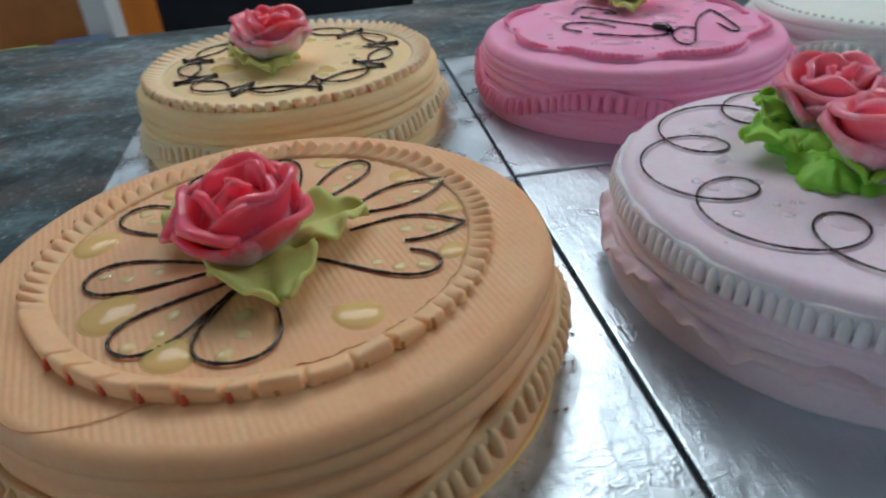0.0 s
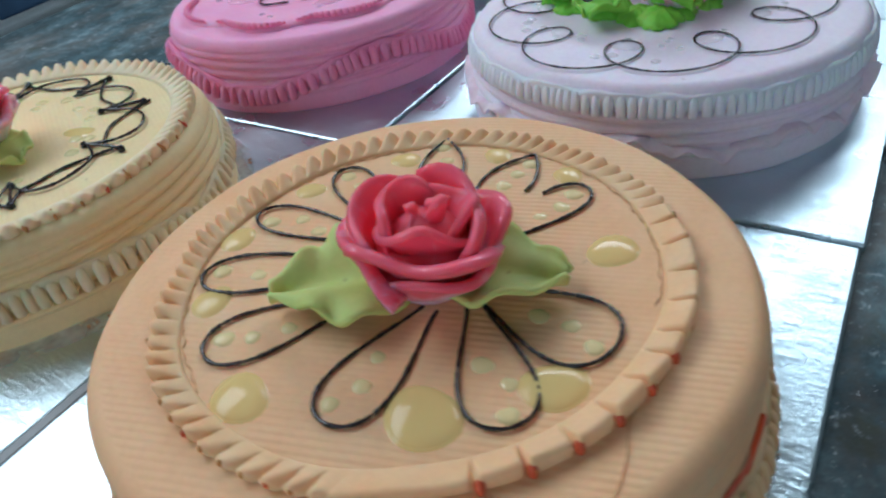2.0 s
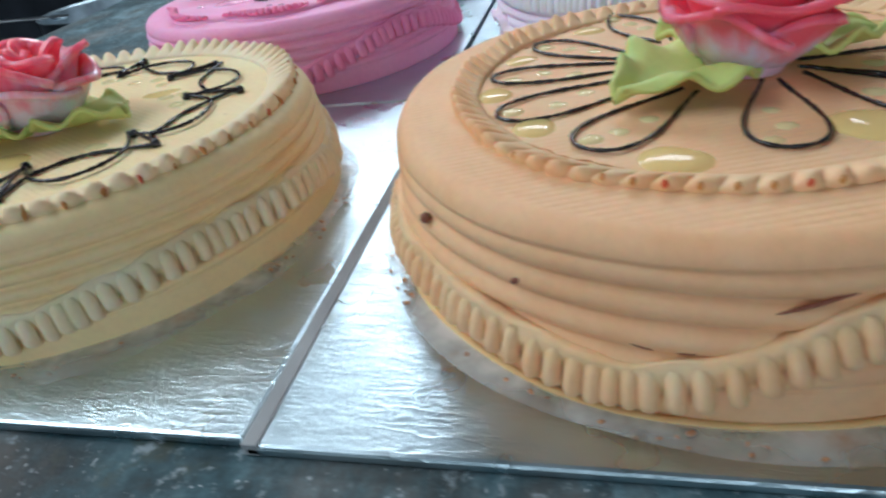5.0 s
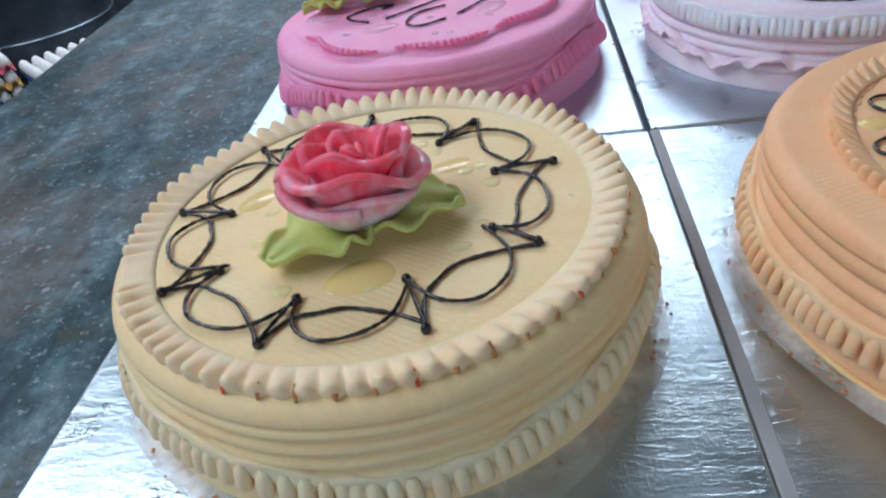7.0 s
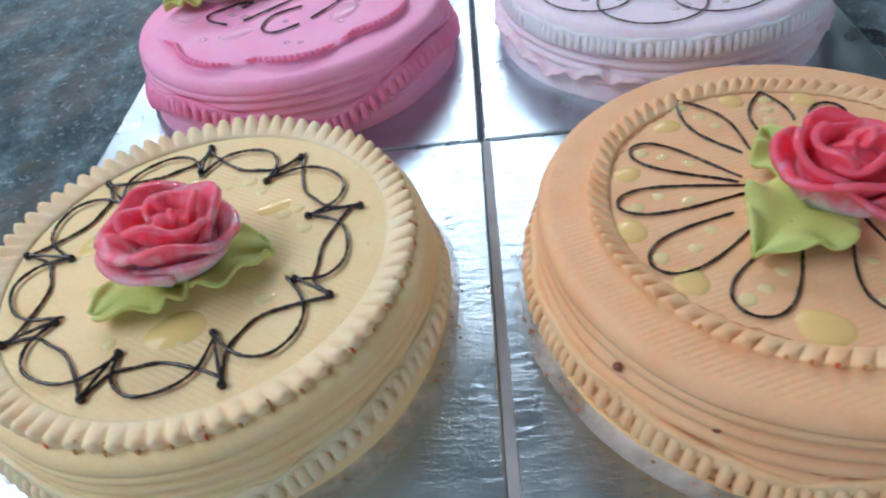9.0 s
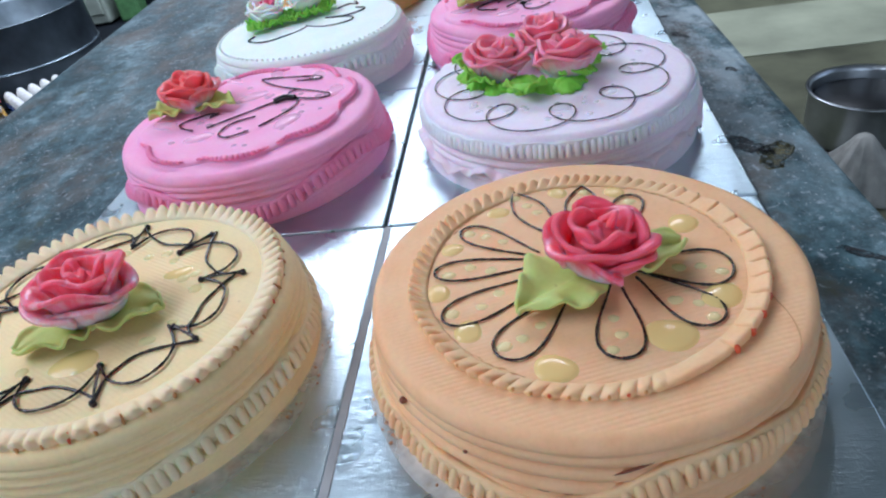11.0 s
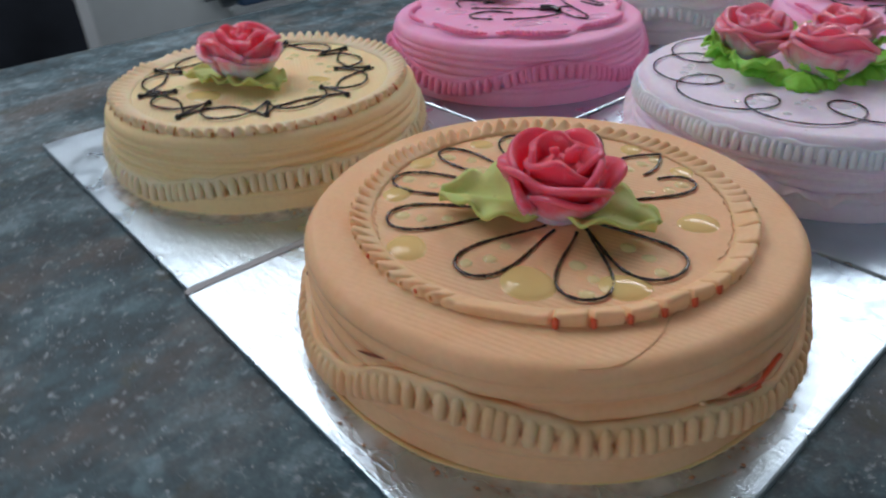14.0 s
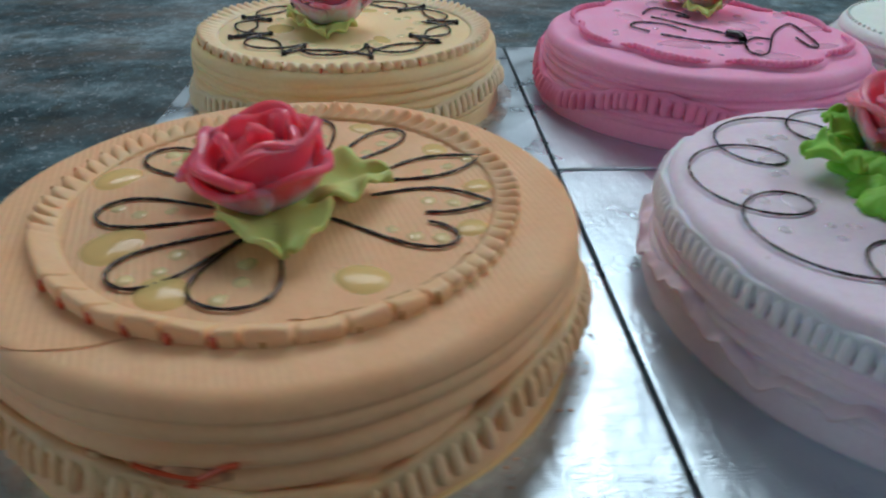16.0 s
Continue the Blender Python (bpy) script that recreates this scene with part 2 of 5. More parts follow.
LEAF_BRIGHT = icing("bright_green_icing", (0.19, 0.56, 0.05), (0.31, 0.67, 0.10))
CHOCOLATE = plain("chocolate_gel", (0.012, 0.008, 0.010), 0.22)
GAP_BROWN = plain("gap_brown", (0.26, 0.07, 0.03), 0.4)
GEL_YELLOW = gel("yellow_gel", (1.0, 0.74, 0.28), 0.60)
GEL_PALE = gel("pale_yellow_gel", (1.0, 0.84, 0.42), 0.62)
GEL_PINK = gel("pink_gel", (0.98, 0.60, 0.76), 0.45)
GEL_CLEAR = gel("clear_gel", (0.95, 0.88, 0.92), 0.40)
GAP_ORANGE = plain("gap_orange", (0.74, 0.10, 0.03), 0.35)
TAPE = plain("grey_tape", (0.34, 0.35, 0.35), 0.6, vary=0.15, scale=40)
GAP_AMBER = plain("gap_amber", (0.66, 0.27, 0.07), 0.35)
FOOT = icing("yellow_foot_cream", (0.88, 0.52, 0.22), (0.91, 0.60, 0.29))
SEAM = plain("torn_icing", (0.66, 0.30, 0.14), 0.55, vary=0.4, scale=180, relief=0.0008)
CRACK = plain("dark_peach_icing", (0.72, 0.37, 0.17), 0.6)
FOIL = foil_material()
STONE = stone_material()

# ---- mesh helpers ----
def mesh_ob(name, verts, faces, mat, parent=None, label="", smooth=True):
    me = bpy.data.meshes.new(name)
    me.from_pydata([tuple(map(float, v)) for v in verts], [], faces)
    me.materials.append(mat)
    if smooth:
        me.polygons.foreach_set("use_smooth", [True] * len(me.polygons))
    me.update()
    ob = new(name, me)
    if parent:
        ob.parent = parent
    if label:
        ob["label"] = label
    return ob


def part(name, bm, mat, parent=None, label="", smooth=False):
    me = bpy.data.meshes.new(name)
    bmesh.ops.recalc_face_normals(bm, faces=bm.faces)
    bm.to_mesh(me)
    bm.free()
    me.materials.append(mat)
    if smooth:
        me.polygons.foreach_set("use_smooth", [True] * len(me.polygons))
    ob = new(name, me)
    if parent:
        ob.parent = parent
    if label:
        ob["label"] = label
    return ob


def share(name, ob, parent, m):
    o = new(name, ob.data)
    o.parent, o.matrix_basis = parent, m
    if "label" in ob:
        o["label"] = ob["label"]
    return o


def box(x0, x1, y0, y1, z0, z1, bevel=0.0, cuts=2):
    bm = bmesh.new()
    bmesh.ops.create_cube(bm, size=1)
    bmesh.ops.transform(bm, matrix=Matrix.Translation(((x0 + x1) / 2, (y0 + y1) / 2, (z0 + z1) / 2)) @ Matrix.Diagonal((x1 - x0, y1 - y0, z1 - z0, 1)), verts=bm.verts)
    if bevel:
        bmesh.ops.bevel(bm, geom=bm.edges[:], offset=bevel, segments=cuts, affect="EDGES", profile=0.5)
    return bm


def grid_faces(nu, nv, wrap_u=False, wrap_v=False, at=0, flip=False):
    out = []
    for i in range(nu if wrap_u else nu - 1):
        for j in range(nv if wrap_v else nv - 1):
            a, b = i * nv + j, ((i + 1) % nu) * nv + j
            c, d = ((i + 1) % nu) * nv + (j + 1) % nv, i * nv + (j + 1) % nv
            f = (at + a, at + b, at + c, at + d)
            out.append(f[::-1] if flip else f)
    return out


def sheet(P, thick):
    """A closed shell of even thickness from a grid of points (nu, nv, 3)."""
    nu, nv = P.shape[:2]
    n = np.cross(np.gradient(P, axis=0), np.gradient(P, axis=1))
    n /= np.linalg.norm(n, axis=2, keepdims=True) + 1e-12
    top, low = P + n * thick / 2, P - n * thick / 2
    verts = np.concatenate([top.reshape(-1, 3), low.reshape(-1, 3)])
    k = nu * nv
    faces = grid_faces(nu, nv) + grid_faces(nu, nv, at=k, flip=True)
    rim = [i * nv for i in range(nu)] + [(nu - 1) * nv + j for j in range(1, nv)] + [i * nv + nv - 1 for i in range(nu - 2, -1, -1)] + [j for j in range(nv - 2, 0, -1)]
    for a, b in zip(rim, rim[1:] + rim[:1]):
        faces.append((b, a, a + k, b + k))
    return verts, faces


def tube(pts, radius, sides=7, closed=False):
    """A bead of icing along a line of points; radius: one value, or one for each point."""
    pts = np.array(pts, float)
    n = len(pts)
    rad = np.broadcast_to(radius, n)
    tan = np.roll(pts, -1, 0) - np.roll(pts, 1, 0) if closed else np.gradient(pts, axis=0)
    tan /= np.linalg.norm(tan, axis=1, keepdims=True) + 1e-12
    side = np.cross(tan, (0, 0, 1))
    side /= np.linalg.norm(side, axis=1, keepdims=True) + 1e-9
    up = np.cross(side, tan)
    a = np.linspace(0, 2 * np.pi, sides, endpoint=False)
    V = pts[:, None] + rad[:, None, None] * (np.cos(a)[None, :, None] * side[:, None] + np.sin(a)[None, :, None] * up[:, None])
    faces = grid_faces(n, sides, wrap_u=closed, wrap_v=True)
    if not closed:
        faces += [tuple(range(sides))[::-1], tuple((n - 1) * sides + i for i in range(sides))]
    return V.reshape(-1, 3), faces


def glide(ctrl, per=8, closed=False):
    """A smooth line (Catmull-Rom) through a few control points."""
    c = np.array(ctrl, float)
    n = len(c)
    out = []
    for i in range(n if closed else n - 1):
        p = [c[(i + k) % n] if closed else c[min(max(i + k, 0), n - 1)] for k in (-1, 0, 1, 2)]
        for s in np.linspace(0, 1, per, endpoint=False):
            out.append(0.5 * (2 * p[1] + (p[2] - p[0]) * s + (2 * p[0] - 5 * p[1] + 4 * p[2] - p[3]) * s**2 + (3 * p[1] - p[0] - 3 * p[2] + p[3]) * s**3))
    if not closed:
        out.append(c[-1])
    return np.array(out)


def revolve(profile, n=48, wobble=None):
    """Faces turned round z from (radius, height) pairs; the first and last radius may be 0."""
    prof = np.array(profile, float)
    a = np.linspace(0, 2 * np.pi, n, endpoint=False)
    V = np.stack([prof[None, :, 0] * np.cos(a)[:, None], prof[None, :, 0] * np.sin(a)[:, None], prof[None, :, 1] + 0 * a[:, None]], -1)
    if wobble is not None:
        V[..., :2] *= wobble(a[:, None], prof[None, :, 1])[..., None]
    return V.reshape(-1, 3), grid_faces(n, len(prof), wrap_u=True)


def empty(name, m):
    e = new(name)
    e.empty_display_size = 0.02
    e.matrix_basis = m
    return e


def rnd(seed):
    return np.random.RandomState(seed)


# ---- icing work ----
def cake_body(cake, R, H, mat, seed, bands=5, foot=0.004, tuck=0.0, depth=0.0034):
    rs = rnd(seed)
    prof = [(0, H + 0.0006), (R * 0.3, H + 0.0005), (R * 0.6, H), (R * 0.8, H - 0.0002), (R - 0.0066, H - 0.0006)]
    for a in np.linspace(0.12, 1, 10):
        prof.append((R - 0.0066 + 0.0066 * math.sin(a * math.pi / 2), H - 0.0006 - 0.0066 * (1 - math.cos(a * math.pi / 2))))
    z1 = H - 0.0072
    for i in range(1, 61):
        s = i / 60
        z = z1 * (1 - s)
        r = R - tuck * (1 - (1 - s) ** 6) + foot * s + depth * (math.sqrt(abs(math.sin(math.pi * bands * min(s * 1.35, 1)))) - 0.8) * (1 if s < 0.74 else 0.3)
        prof.append((r, z))
    prof += [(R - 0.004, 0.0), (0, 0.0)]
    ph = rs.rand(4) * 6
    fade = lambda a, z: 1 + 0.005 * np.sin(2 * a + ph[0] + 30 * z) + 0.0035 * np.sin(5 * a + ph[1] - 90 * z) + 0.002 * np.sin(11 * a + ph[2] + 160 * z)
    v, f = revolve(prof, 140, fade)
    return mesh_ob("body", v, f, mat, cake)


def pleats(p, sharp=0.7):
    """0 in the folds, 1 on the ridges, for a phase counted in pleats."""
    return np.abs(np.sin(np.pi * p)) ** sharp


def pleated_ring(name, cake, R, z, n, width, height, mat, seed, smooth=None, lean=0.35, label=""):
    """A ribbon of icing laid in pleats round the top; smooth: (from, to) in degrees where it lies unpleated."""
    rs = rnd(seed)
    k = n * 10
    a = np.linspace(0, 2 * np.pi, k, endpoint=False)
    jit = sum(rs.rand() * 0.35 * np.sin(i * a + rs.rand() * 6) for i in (3, 7, 13))
    p = n * a / (2 * np.pi) + jit
    t = pleats(p, 0.55) * (0.90 + 0.10 * np.sin(9 * a + 1))
    if smooth:
        d = (np.degrees(a) - smooth[0]) % 360
        span = (smooth[1] - smooth[0]) % 360
        inside = np.clip(np.minimum(d, span - d) / 6, 0, 1) * (d < span)
        t = t * (1 - inside) + 0.55 * inside
    sec = [(-0.52, -0.15, 0.0), (-0.52, 0.10, 0.1), (-0.40, 0.22, 0.2), (-0.18, 0.36, 0.5), (0.06, 0.52, 0.8), (0.28, 0.66, 1.0), (0.42, 0.68, 1.0), (0.49, 0.52, 1.0), (0.48, 0.20, 1.0), (0.42, -0.15, 0.8)]
    V = np.zeros((k, len(sec), 3))
    for j, (u, w, g) in enumerate(sec):
        off = width * (u + (0.22 * g) * (t - 0.7))
        zz = z + height * (w * (1 - 0.85 * g * (1 - t)) if w > 0 else w)
        skew = lean * width / R * (u + 0.5)
        V[:, j, 0], V[:, j, 1], V[:, j, 2] = (R + off) * np.cos(a + skew), (R + off) * np.sin(a + skew), zz
    return mesh_ob(name, V.reshape(-1, 3), grid_faces(k, len(sec), wrap_u=True, wrap_v=True, flip=True), mat, cake, label)


def garland(name, cake, R, zc, height, n, mat, seed, proud=0.005, label="", fill=0.47):
    """A ribbon hung round the side, with a fringe of rounded fingers; zc: its middle height for an angle."""
    rs = rnd(seed)
    k = 300
    a = np.linspace(0, 2 * np.pi, k, endpoint=False)
    lip = 0.05 * np.sin(23 * a + rs.rand() * 6) + 0.04 * np.sin(41 * a + rs.rand() * 6)
    sec = [(-0.003, 0.48, 0), (0.0, 0.54, 1), (0.16, 0.50, 1), (0.32, 0.38, 0.6), (0.40, 0.22, 0), (0.30, 0.02, 0), (0.16, -0.22, 0), (-0.003, -0.30, 0)]
    V = np.zeros((k, len(sec), 3))
    for j, (o, w, g) in enumerate(sec):
        r = R + (o * proud if o >= 0 else o) + 0.0006 * np.sin(17 * a + j) * g
        V[:, j, 0], V[:, j, 1], V[:, j, 2] = r * np.cos(a), r * np.sin(a), np.maximum(zc(a) + height * (w + g * lip), 0.0006)
    verts, faces = [V.reshape(-1, 3)], grid_faces(k, len(sec), wrap_u=True, wrap_v=True, flip=True)
    at = k * len(sec)
    pitch = 2 * math.pi / n
    ring = np.linspace(0, 2 * np.pi, 10, endpoint=False)
    levels = [(0.42, 0.55, 0.02), (0.26, 0.90, 0.30), (0.02, 0.97, 0.46), (-0.18, 1.0, 0.56), (-0.33, 1.0, 0.58), (-0.42, 0.90, 0.54), (-0.48, 0.66, 0.46), (-0.51, 0.30, 0.40), (-0.515, 0.02, 0.38)]
    for i in range(n):
        ang = (i + 0.30 * math.sin(0.7 * i + seed) + 0.16 * (rs.rand() - 0.5)) * pitch
        slope = (zc(ang + 0.02) - zc(ang - 0.02)) / (0.04 * R)
        long, wide, deep = 0.92 + 0.16 * rs.rand() + 0.06 * math.sin(0.31 * i), fill * pitch * R * (0.90 + 0.18 * rs.rand()), 0.58 * proud * (0.85 + 0.3 * rs.rand())
        tip = 0.35 * slope * height / R + 0.05 * (rs.rand() - 0.5) * pitch
        F = np.zeros((len(levels), 10, 3))
        for j, (w, q, o) in enumerate(levels):
            aa = ang + tip * (0.4 - w)
            er, et = np.array([math.cos(aa), math.sin(aa), 0]), np.array([-math.sin(aa), math.cos(aa), 0])
            z = max(zc(ang) + height * (w if w > 0 else w * long), 0.0006)
            F[j] = (R + o * proud) * er + q * wide * np.cos(ring)[:, None] * et + q * deep * np.sin(ring)[:, None] * er + (0, 0, z)
        verts.append(F.reshape(-1, 3))
        faces += grid_faces(len(levels), 10, wrap_v=True, at=at, flip=True)
        at += len(levels) * 10
    return mesh_ob(name, np.concatenate(verts), faces, mat, cake, label)


def swags(knots):
    """A soft height curve round a cake from (degrees, millimetres) pairs."""
    d = np.arange(-540, 540, 1.0)
    a, h = zip(*sorted(knots))
    raw = np.interp((d + 180) % 360 - 180, a, h, period=360)
    k = np.exp(-0.5 * (np.arange(-15, 16) / 5.0) ** 2)
    soft = np.convolve(raw, k / k.sum(), "same") / 1000
    return lambda ang: np.interp((np.degrees(ang) + 180) % 360 - 180, d[200:880], soft[200:880])


def ruffle(name, cake, R, z0, reach, mat, seed, label=""):
    """A thin ribbon standing out from the side, its lip waving up and down."""
    rs = rnd(seed)
    k = 420
    a = np.linspace(0, 2 * np.pi, k, endpoint=False)
    ph = rs.rand(4) * 6
    wave = 0.0026 * np.sin(27 * a + ph[0] + 1.2 * np.sin(4 * a + ph[1])) + 0.0013 * np.sin(61 * a + ph[2])
    mid = z0 + 0.0030 * np.cos(9 * a) + 0.0014 * np.sin(4 * a + ph[3])
    sec = [(-0.2, 0.20), (0.35, 0.22), (0.85, 0.16), (1.0, 0.0), (0.85, -0.16), (0.35, -0.22), (-0.2, -0.25)]
    V = np.zeros((k, len(sec), 3))
    for j, (o, w) in enumerate(sec):
        r = R + reach * o * (1 + 0.10 * np.sin(19 * a + ph[1]))
        V[:, j, 0], V[:, j, 1], V[:, j, 2] = r * np.cos(a), r * np.sin(a), mid + wave * max(o, 0) + 0.0045 * w - 0.0025 * max(o, 0)
    return mesh_ob(name, V.reshape(-1, 3), grid_faces(k, len(sec), wrap_u=True, wrap_v=True, flip=True), mat, cake, label)


ROSES = {}


def petal_grid(phi, half, r0, z0, r1, z1, bulge, curl, ph, nu=17, nv=11):
    u, v = np.meshgrid(np.linspace(-1, 1, nu), np.linspace(0, 1, nv), indexing="ij")
    wide = half * (0.62 + 0.38 * np.sin(np.pi * np.minimum(v * 0.62 + 0.05, 1)))
    ang = phi + wide * u
    lip = np.clip((v - 0.62) / 0.38, 0, 1)
    r = r0 + (r1 - r0) * v**1.15 + bulge * np.sin(np.pi * v) + curl * lip**2 + 0.0026 * v**2 * np.sin(3.4 * u + ph) - 0.0016 * (1 - u**2) * (v < 0) + 0.0012 * u**2 * v
    z = z0 + (z1 - z0) * v - 0.55 * curl * lip**3 - (z1 - z0) * 0.20 * np.abs(u) ** 2.6 * v + 0.0022 * v**2 * np.sin(4.3 * u + 2 * ph)
    r = r + 0.0009 * u  # each petal overlaps the next
    return np.stack([r * np.cos(ang), r * np.sin(ang), z], -1)


def rose(cake, m, mat, variant=0, size=1.0, heart=None, label=""):
    """A piped rose: a bud, then rings of overlapping petals that open outwards."""
    key = (variant, mat.name)
    if key not in ROSES:
        rs = rnd(100 + variant)
        meshes = []
        prof = [(0, 0.0305), (0.003, 0.0300), (0.0062, 0.0275), (0.0100, 0.0240), (0.0148, 0.0195), (0.0172, 0.0150), (0.0152, 0.0085), (0.0135, 0.004), (0.0125, 0.001), (0.011, 0.0), (0, 0)]
        v, f = revolve(prof, 20)
        meshes.append(("core", v, f))
        rings = [(2, 0.0020, 0.013, 0.0044, 0.0340, 0.0008, 0.0006, 1.35), (3, 0.0058, 0.011, 0.0112, 0.0350, 0.0018, 0.0016, 1.22), (3, 0.0098, 0.009, 0.0176, 0.0318, 0.0028, 0.0034, 1.22), (4, 0.0126, 0.005, 0.0208, 0.0245, 0.0032, 0.0034, 1.05)]
        for k, (cnt, r0, z0, r1, z1, bulge, curl, half) in enumerate(rings):
            turn = rs.rand() * 6
            for i in range(cnt):
                phi = turn + 2 * math.pi * i / cnt + (rs.rand() - 0.5) * 0.35
                s = 1 + (rs.rand() - 0.5) * 0.16
                P = petal_grid(phi, half * (0.9 + 0.2 * rs.rand()), r0, z0, r1 * s, z1 * (1 + (rs.rand() - 0.5) * 0.12), bulge, curl * (0.6 + 0.9 * rs.rand()), rs.rand() * 6)
                v, f = sheet(P, 0.0028)
                meshes.append(("petal", v, f))
        made = []
        for nm, v, f in meshes:
            me = bpy.data.meshes.new(nm)
            me.from_pydata([tuple(map(float, p)) for p in v], [], f)
            me.materials.append(heart if heart is not None and len(made) < 4 else mat)
            me.polygons.foreach_set("use_smooth", [True] * len(me.polygons))
            made.append(me)
        ROSES[key] = made
    made = ROSES[key]
    top = new("rose", made[0])
    top.parent, top.matrix_basis = cake, m @ Matrix.Diagonal((size, size, 0.88 * size, 1))
    if label:
        top["label"] = label
    for me in made[1:]:
        p = new("petal", me)
        p.parent = top
    return top


def leaf(cake, x, y, z, heading, length, width, mat, seed, rise=0.25, label=""):
    """A piped leaf: creased along its middle, ruffled at the edge, ending in a point."""
    rs = rnd(seed)
    u, v = np.meshgrid(np.linspace(-1, 1, 19), np.linspace(0, 1, 27), indexing="ij")
    shape = np.sin(np.pi * np.clip(v * 0.89 + 0.06, 0, 1) ** 0.78) ** 0.80 * (1 - 0.22 * v**3) + 0.04 * (1 - v)
    wob = 1 + 0.06 * np.sin(5 * v * np.pi + rs.rand() * 6) * np.abs(u)
    X = v * length + 0.003 * np.abs(u) * np.sin(7 * v + rs.rand() * 6) * v
    Y = u * width * shape * wob
    ph = rs.rand(3) * 6
    Z = rise * length * np.sin(v * 2.2) * 0.5 + 0.0026 * np.abs(u) ** 2 * np.sin(17 * v + ph[0] + 0.8 * np.sign(u)) * np.sin(np.pi * v) ** 0.5 + 0.004 * np.abs(u) - 0.002 * v + 0.0012 * np.sin(5 * u + ph[1])
    P = np.stack([X, Y, Z], -1)
    vv, ff = sheet(P, 0.0017)
    ob = mesh_ob("leaf", vv, ff, mat, cake, label)
    ob.matrix_basis = pose(x, y, z, 0, 0, heading)
    return ob


def drop_mesh(seed, flat=0.26):
    rs = rnd(seed)
    ph = rs.rand(3) * 6
    prof = [(q, flat * (0.45 + 0.55 * (1 - q**2)) * (1 - q**7) ** 0.6) for q in (0, 0.2, 0.4, 0.55, 0.68, 0.78, 0.85, 0.90, 0.94, 0.97, 0.99)] + [(1.05, 0.015), (1.14, -0.06), (0, -0.06)]
    return revolve(prof, 22, lambda a, z: 1 + 0.07 * np.sin(2 * a + ph[0]) + 0.04 * np.sin(3 * a + ph[1]) + 0 * z)


DROPS = {}


def gel_drop(cake, x, y, z, r, mat, variant=0, stretch=1.0, turn=0.0):
    key = (mat.name, variant % 4)
    if key not in DROPS:
        v, f = drop_mesh(40 + variant % 4)
        DROPS[key] = mesh_ob("gel_drop", v, f, mat, cake)
        ob = DROPS[key]
    else:
        ob = new("gel_drop", DROPS[key].data)
        ob.parent = cake
    ob.matrix_basis = pose(x, y, z, 0, 0, turn) @ Matrix.Diagonal((r * stretch, r, r * 0.8 if r > 0.004 else r, 1))
    return ob


def line(cake, pts, z, radius=0.0009, closed=False, seed=0, name="chocolate_line"):
    pts = np.array(pts, float)
    P = np.c_[pts[:, 0], pts[:, 1], np.full(len(pts), z)]
    s = np.arange(len(P))
    rad = radius * (1 + 0.14 * np.sin(0.9 * s + seed) + 0.20 * np.sin(2.9 * s + 2 * seed))
    v, f = tube(P, rad, 7, closed)
    return mesh_ob(name, v, f, CHOCOLATE, cake)


def polar(r, deg):
    return np.array([r * math.cos(radians(deg)), r * math.sin(radians(deg))])


def daisy_loop(cake, z, base, tip, half, seed, start=0.0, stop=1.0, pointed=False):
    """One petal outline of a piped daisy, from under the rose out to its tip and back."""
    base, tip = np.array(base), np.array(tip)
    ax = tip - base
    ay = np.array((-ax[1], ax[0])) / np.linalg.norm(ax)
    s = np.linspace(start, stop, 64)
    out = 1 - np.abs(2 * s - 1) ** 1.08 if pointed else np.sin(np.pi * s) ** 0.9
    across = half * (np.sin(2 * np.pi * s) * np.sin(np.pi * s) ** 0.15 + 0.28 * np.cos(np.pi * s))
    return line(cake, base + out[:, None] * ax + across[:, None] * ay, z, 0.00060, seed=seed)


def foil_board(x, y, w, d, z=0.0, turn=0.0, tip=0.0, label="square cake board wrapped in wrinkled silver foil"):
    bm = box(-w / 2, w / 2, -d / 2, d / 2, -0.004, 0.0, 0.0012)
    b = part("cake_board", bm, FOIL)
    b.matrix_basis = pose(x, y, z, tip, 0, turn)
    tagged(b, label, "cake board", "foil cake boards")
    return b


def cake_at(name, x, y, z, turn, label, tip=0.0):
    c = empty(name, pose(x, y, z, tip, 0, turn))
    return tagged(c, label, "cake", "iced cakes on the table")


# ---- the setting ----
def slab(name, bm, mat, label, kind="structure"):
    return tagged(part(name, bm, mat), label, "", "", kind)


FLOOR_MAT = plain("stained_concrete", (0.135, 0.142, 0.088), 0.55, vary=0.7, scale=3.5, relief=0.002)
STRIP_MAT = plain("pale_strip", (0.40, 0.43, 0.31), 0.6, vary=0.3, scale=3.0, relief=0.001)
# near-black, for the north and west walls and the sheet on the floor
WALL_DARK = plain("near_black_paint", (0.016, 0.020, 0.026), 0.6, vary=0.5, scale=2.5)
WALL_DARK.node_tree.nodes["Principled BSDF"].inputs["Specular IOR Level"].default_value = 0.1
# unseen east and south walls, pale so that they bounce light
WALL_MAT = plain("pale_bounce_wall", (0.46, 0.50, 0.50), 0.8, vary=0.25, scale=3.0)
CEIL_MAT = plain("ceiling_paint", (0.52, 0.56, 0.58), 0.85, vary=0.2, scale=2.0)
slab("floor", box(-3.0, 3.0, -3.2, 4.2, FLOOR - 0.1, FLOOR), FLOOR_MAT, "stained olive grey concrete floor")
# near-black sheet added over the left floor to deepen its shade
slab("dark_floor_sheet", box(-3.0, -0.62, -3.0, 4.2, FLOOR, FLOOR + 0.006), WALL_DARK, "thin near-black sheet added to darken the floor")
slab("floor_strip", box(0.2, 3.0, 2.12, 2.62, FLOOR, FLOOR + 0.004), STRIP_MAT, "pale strip across the concrete floor")
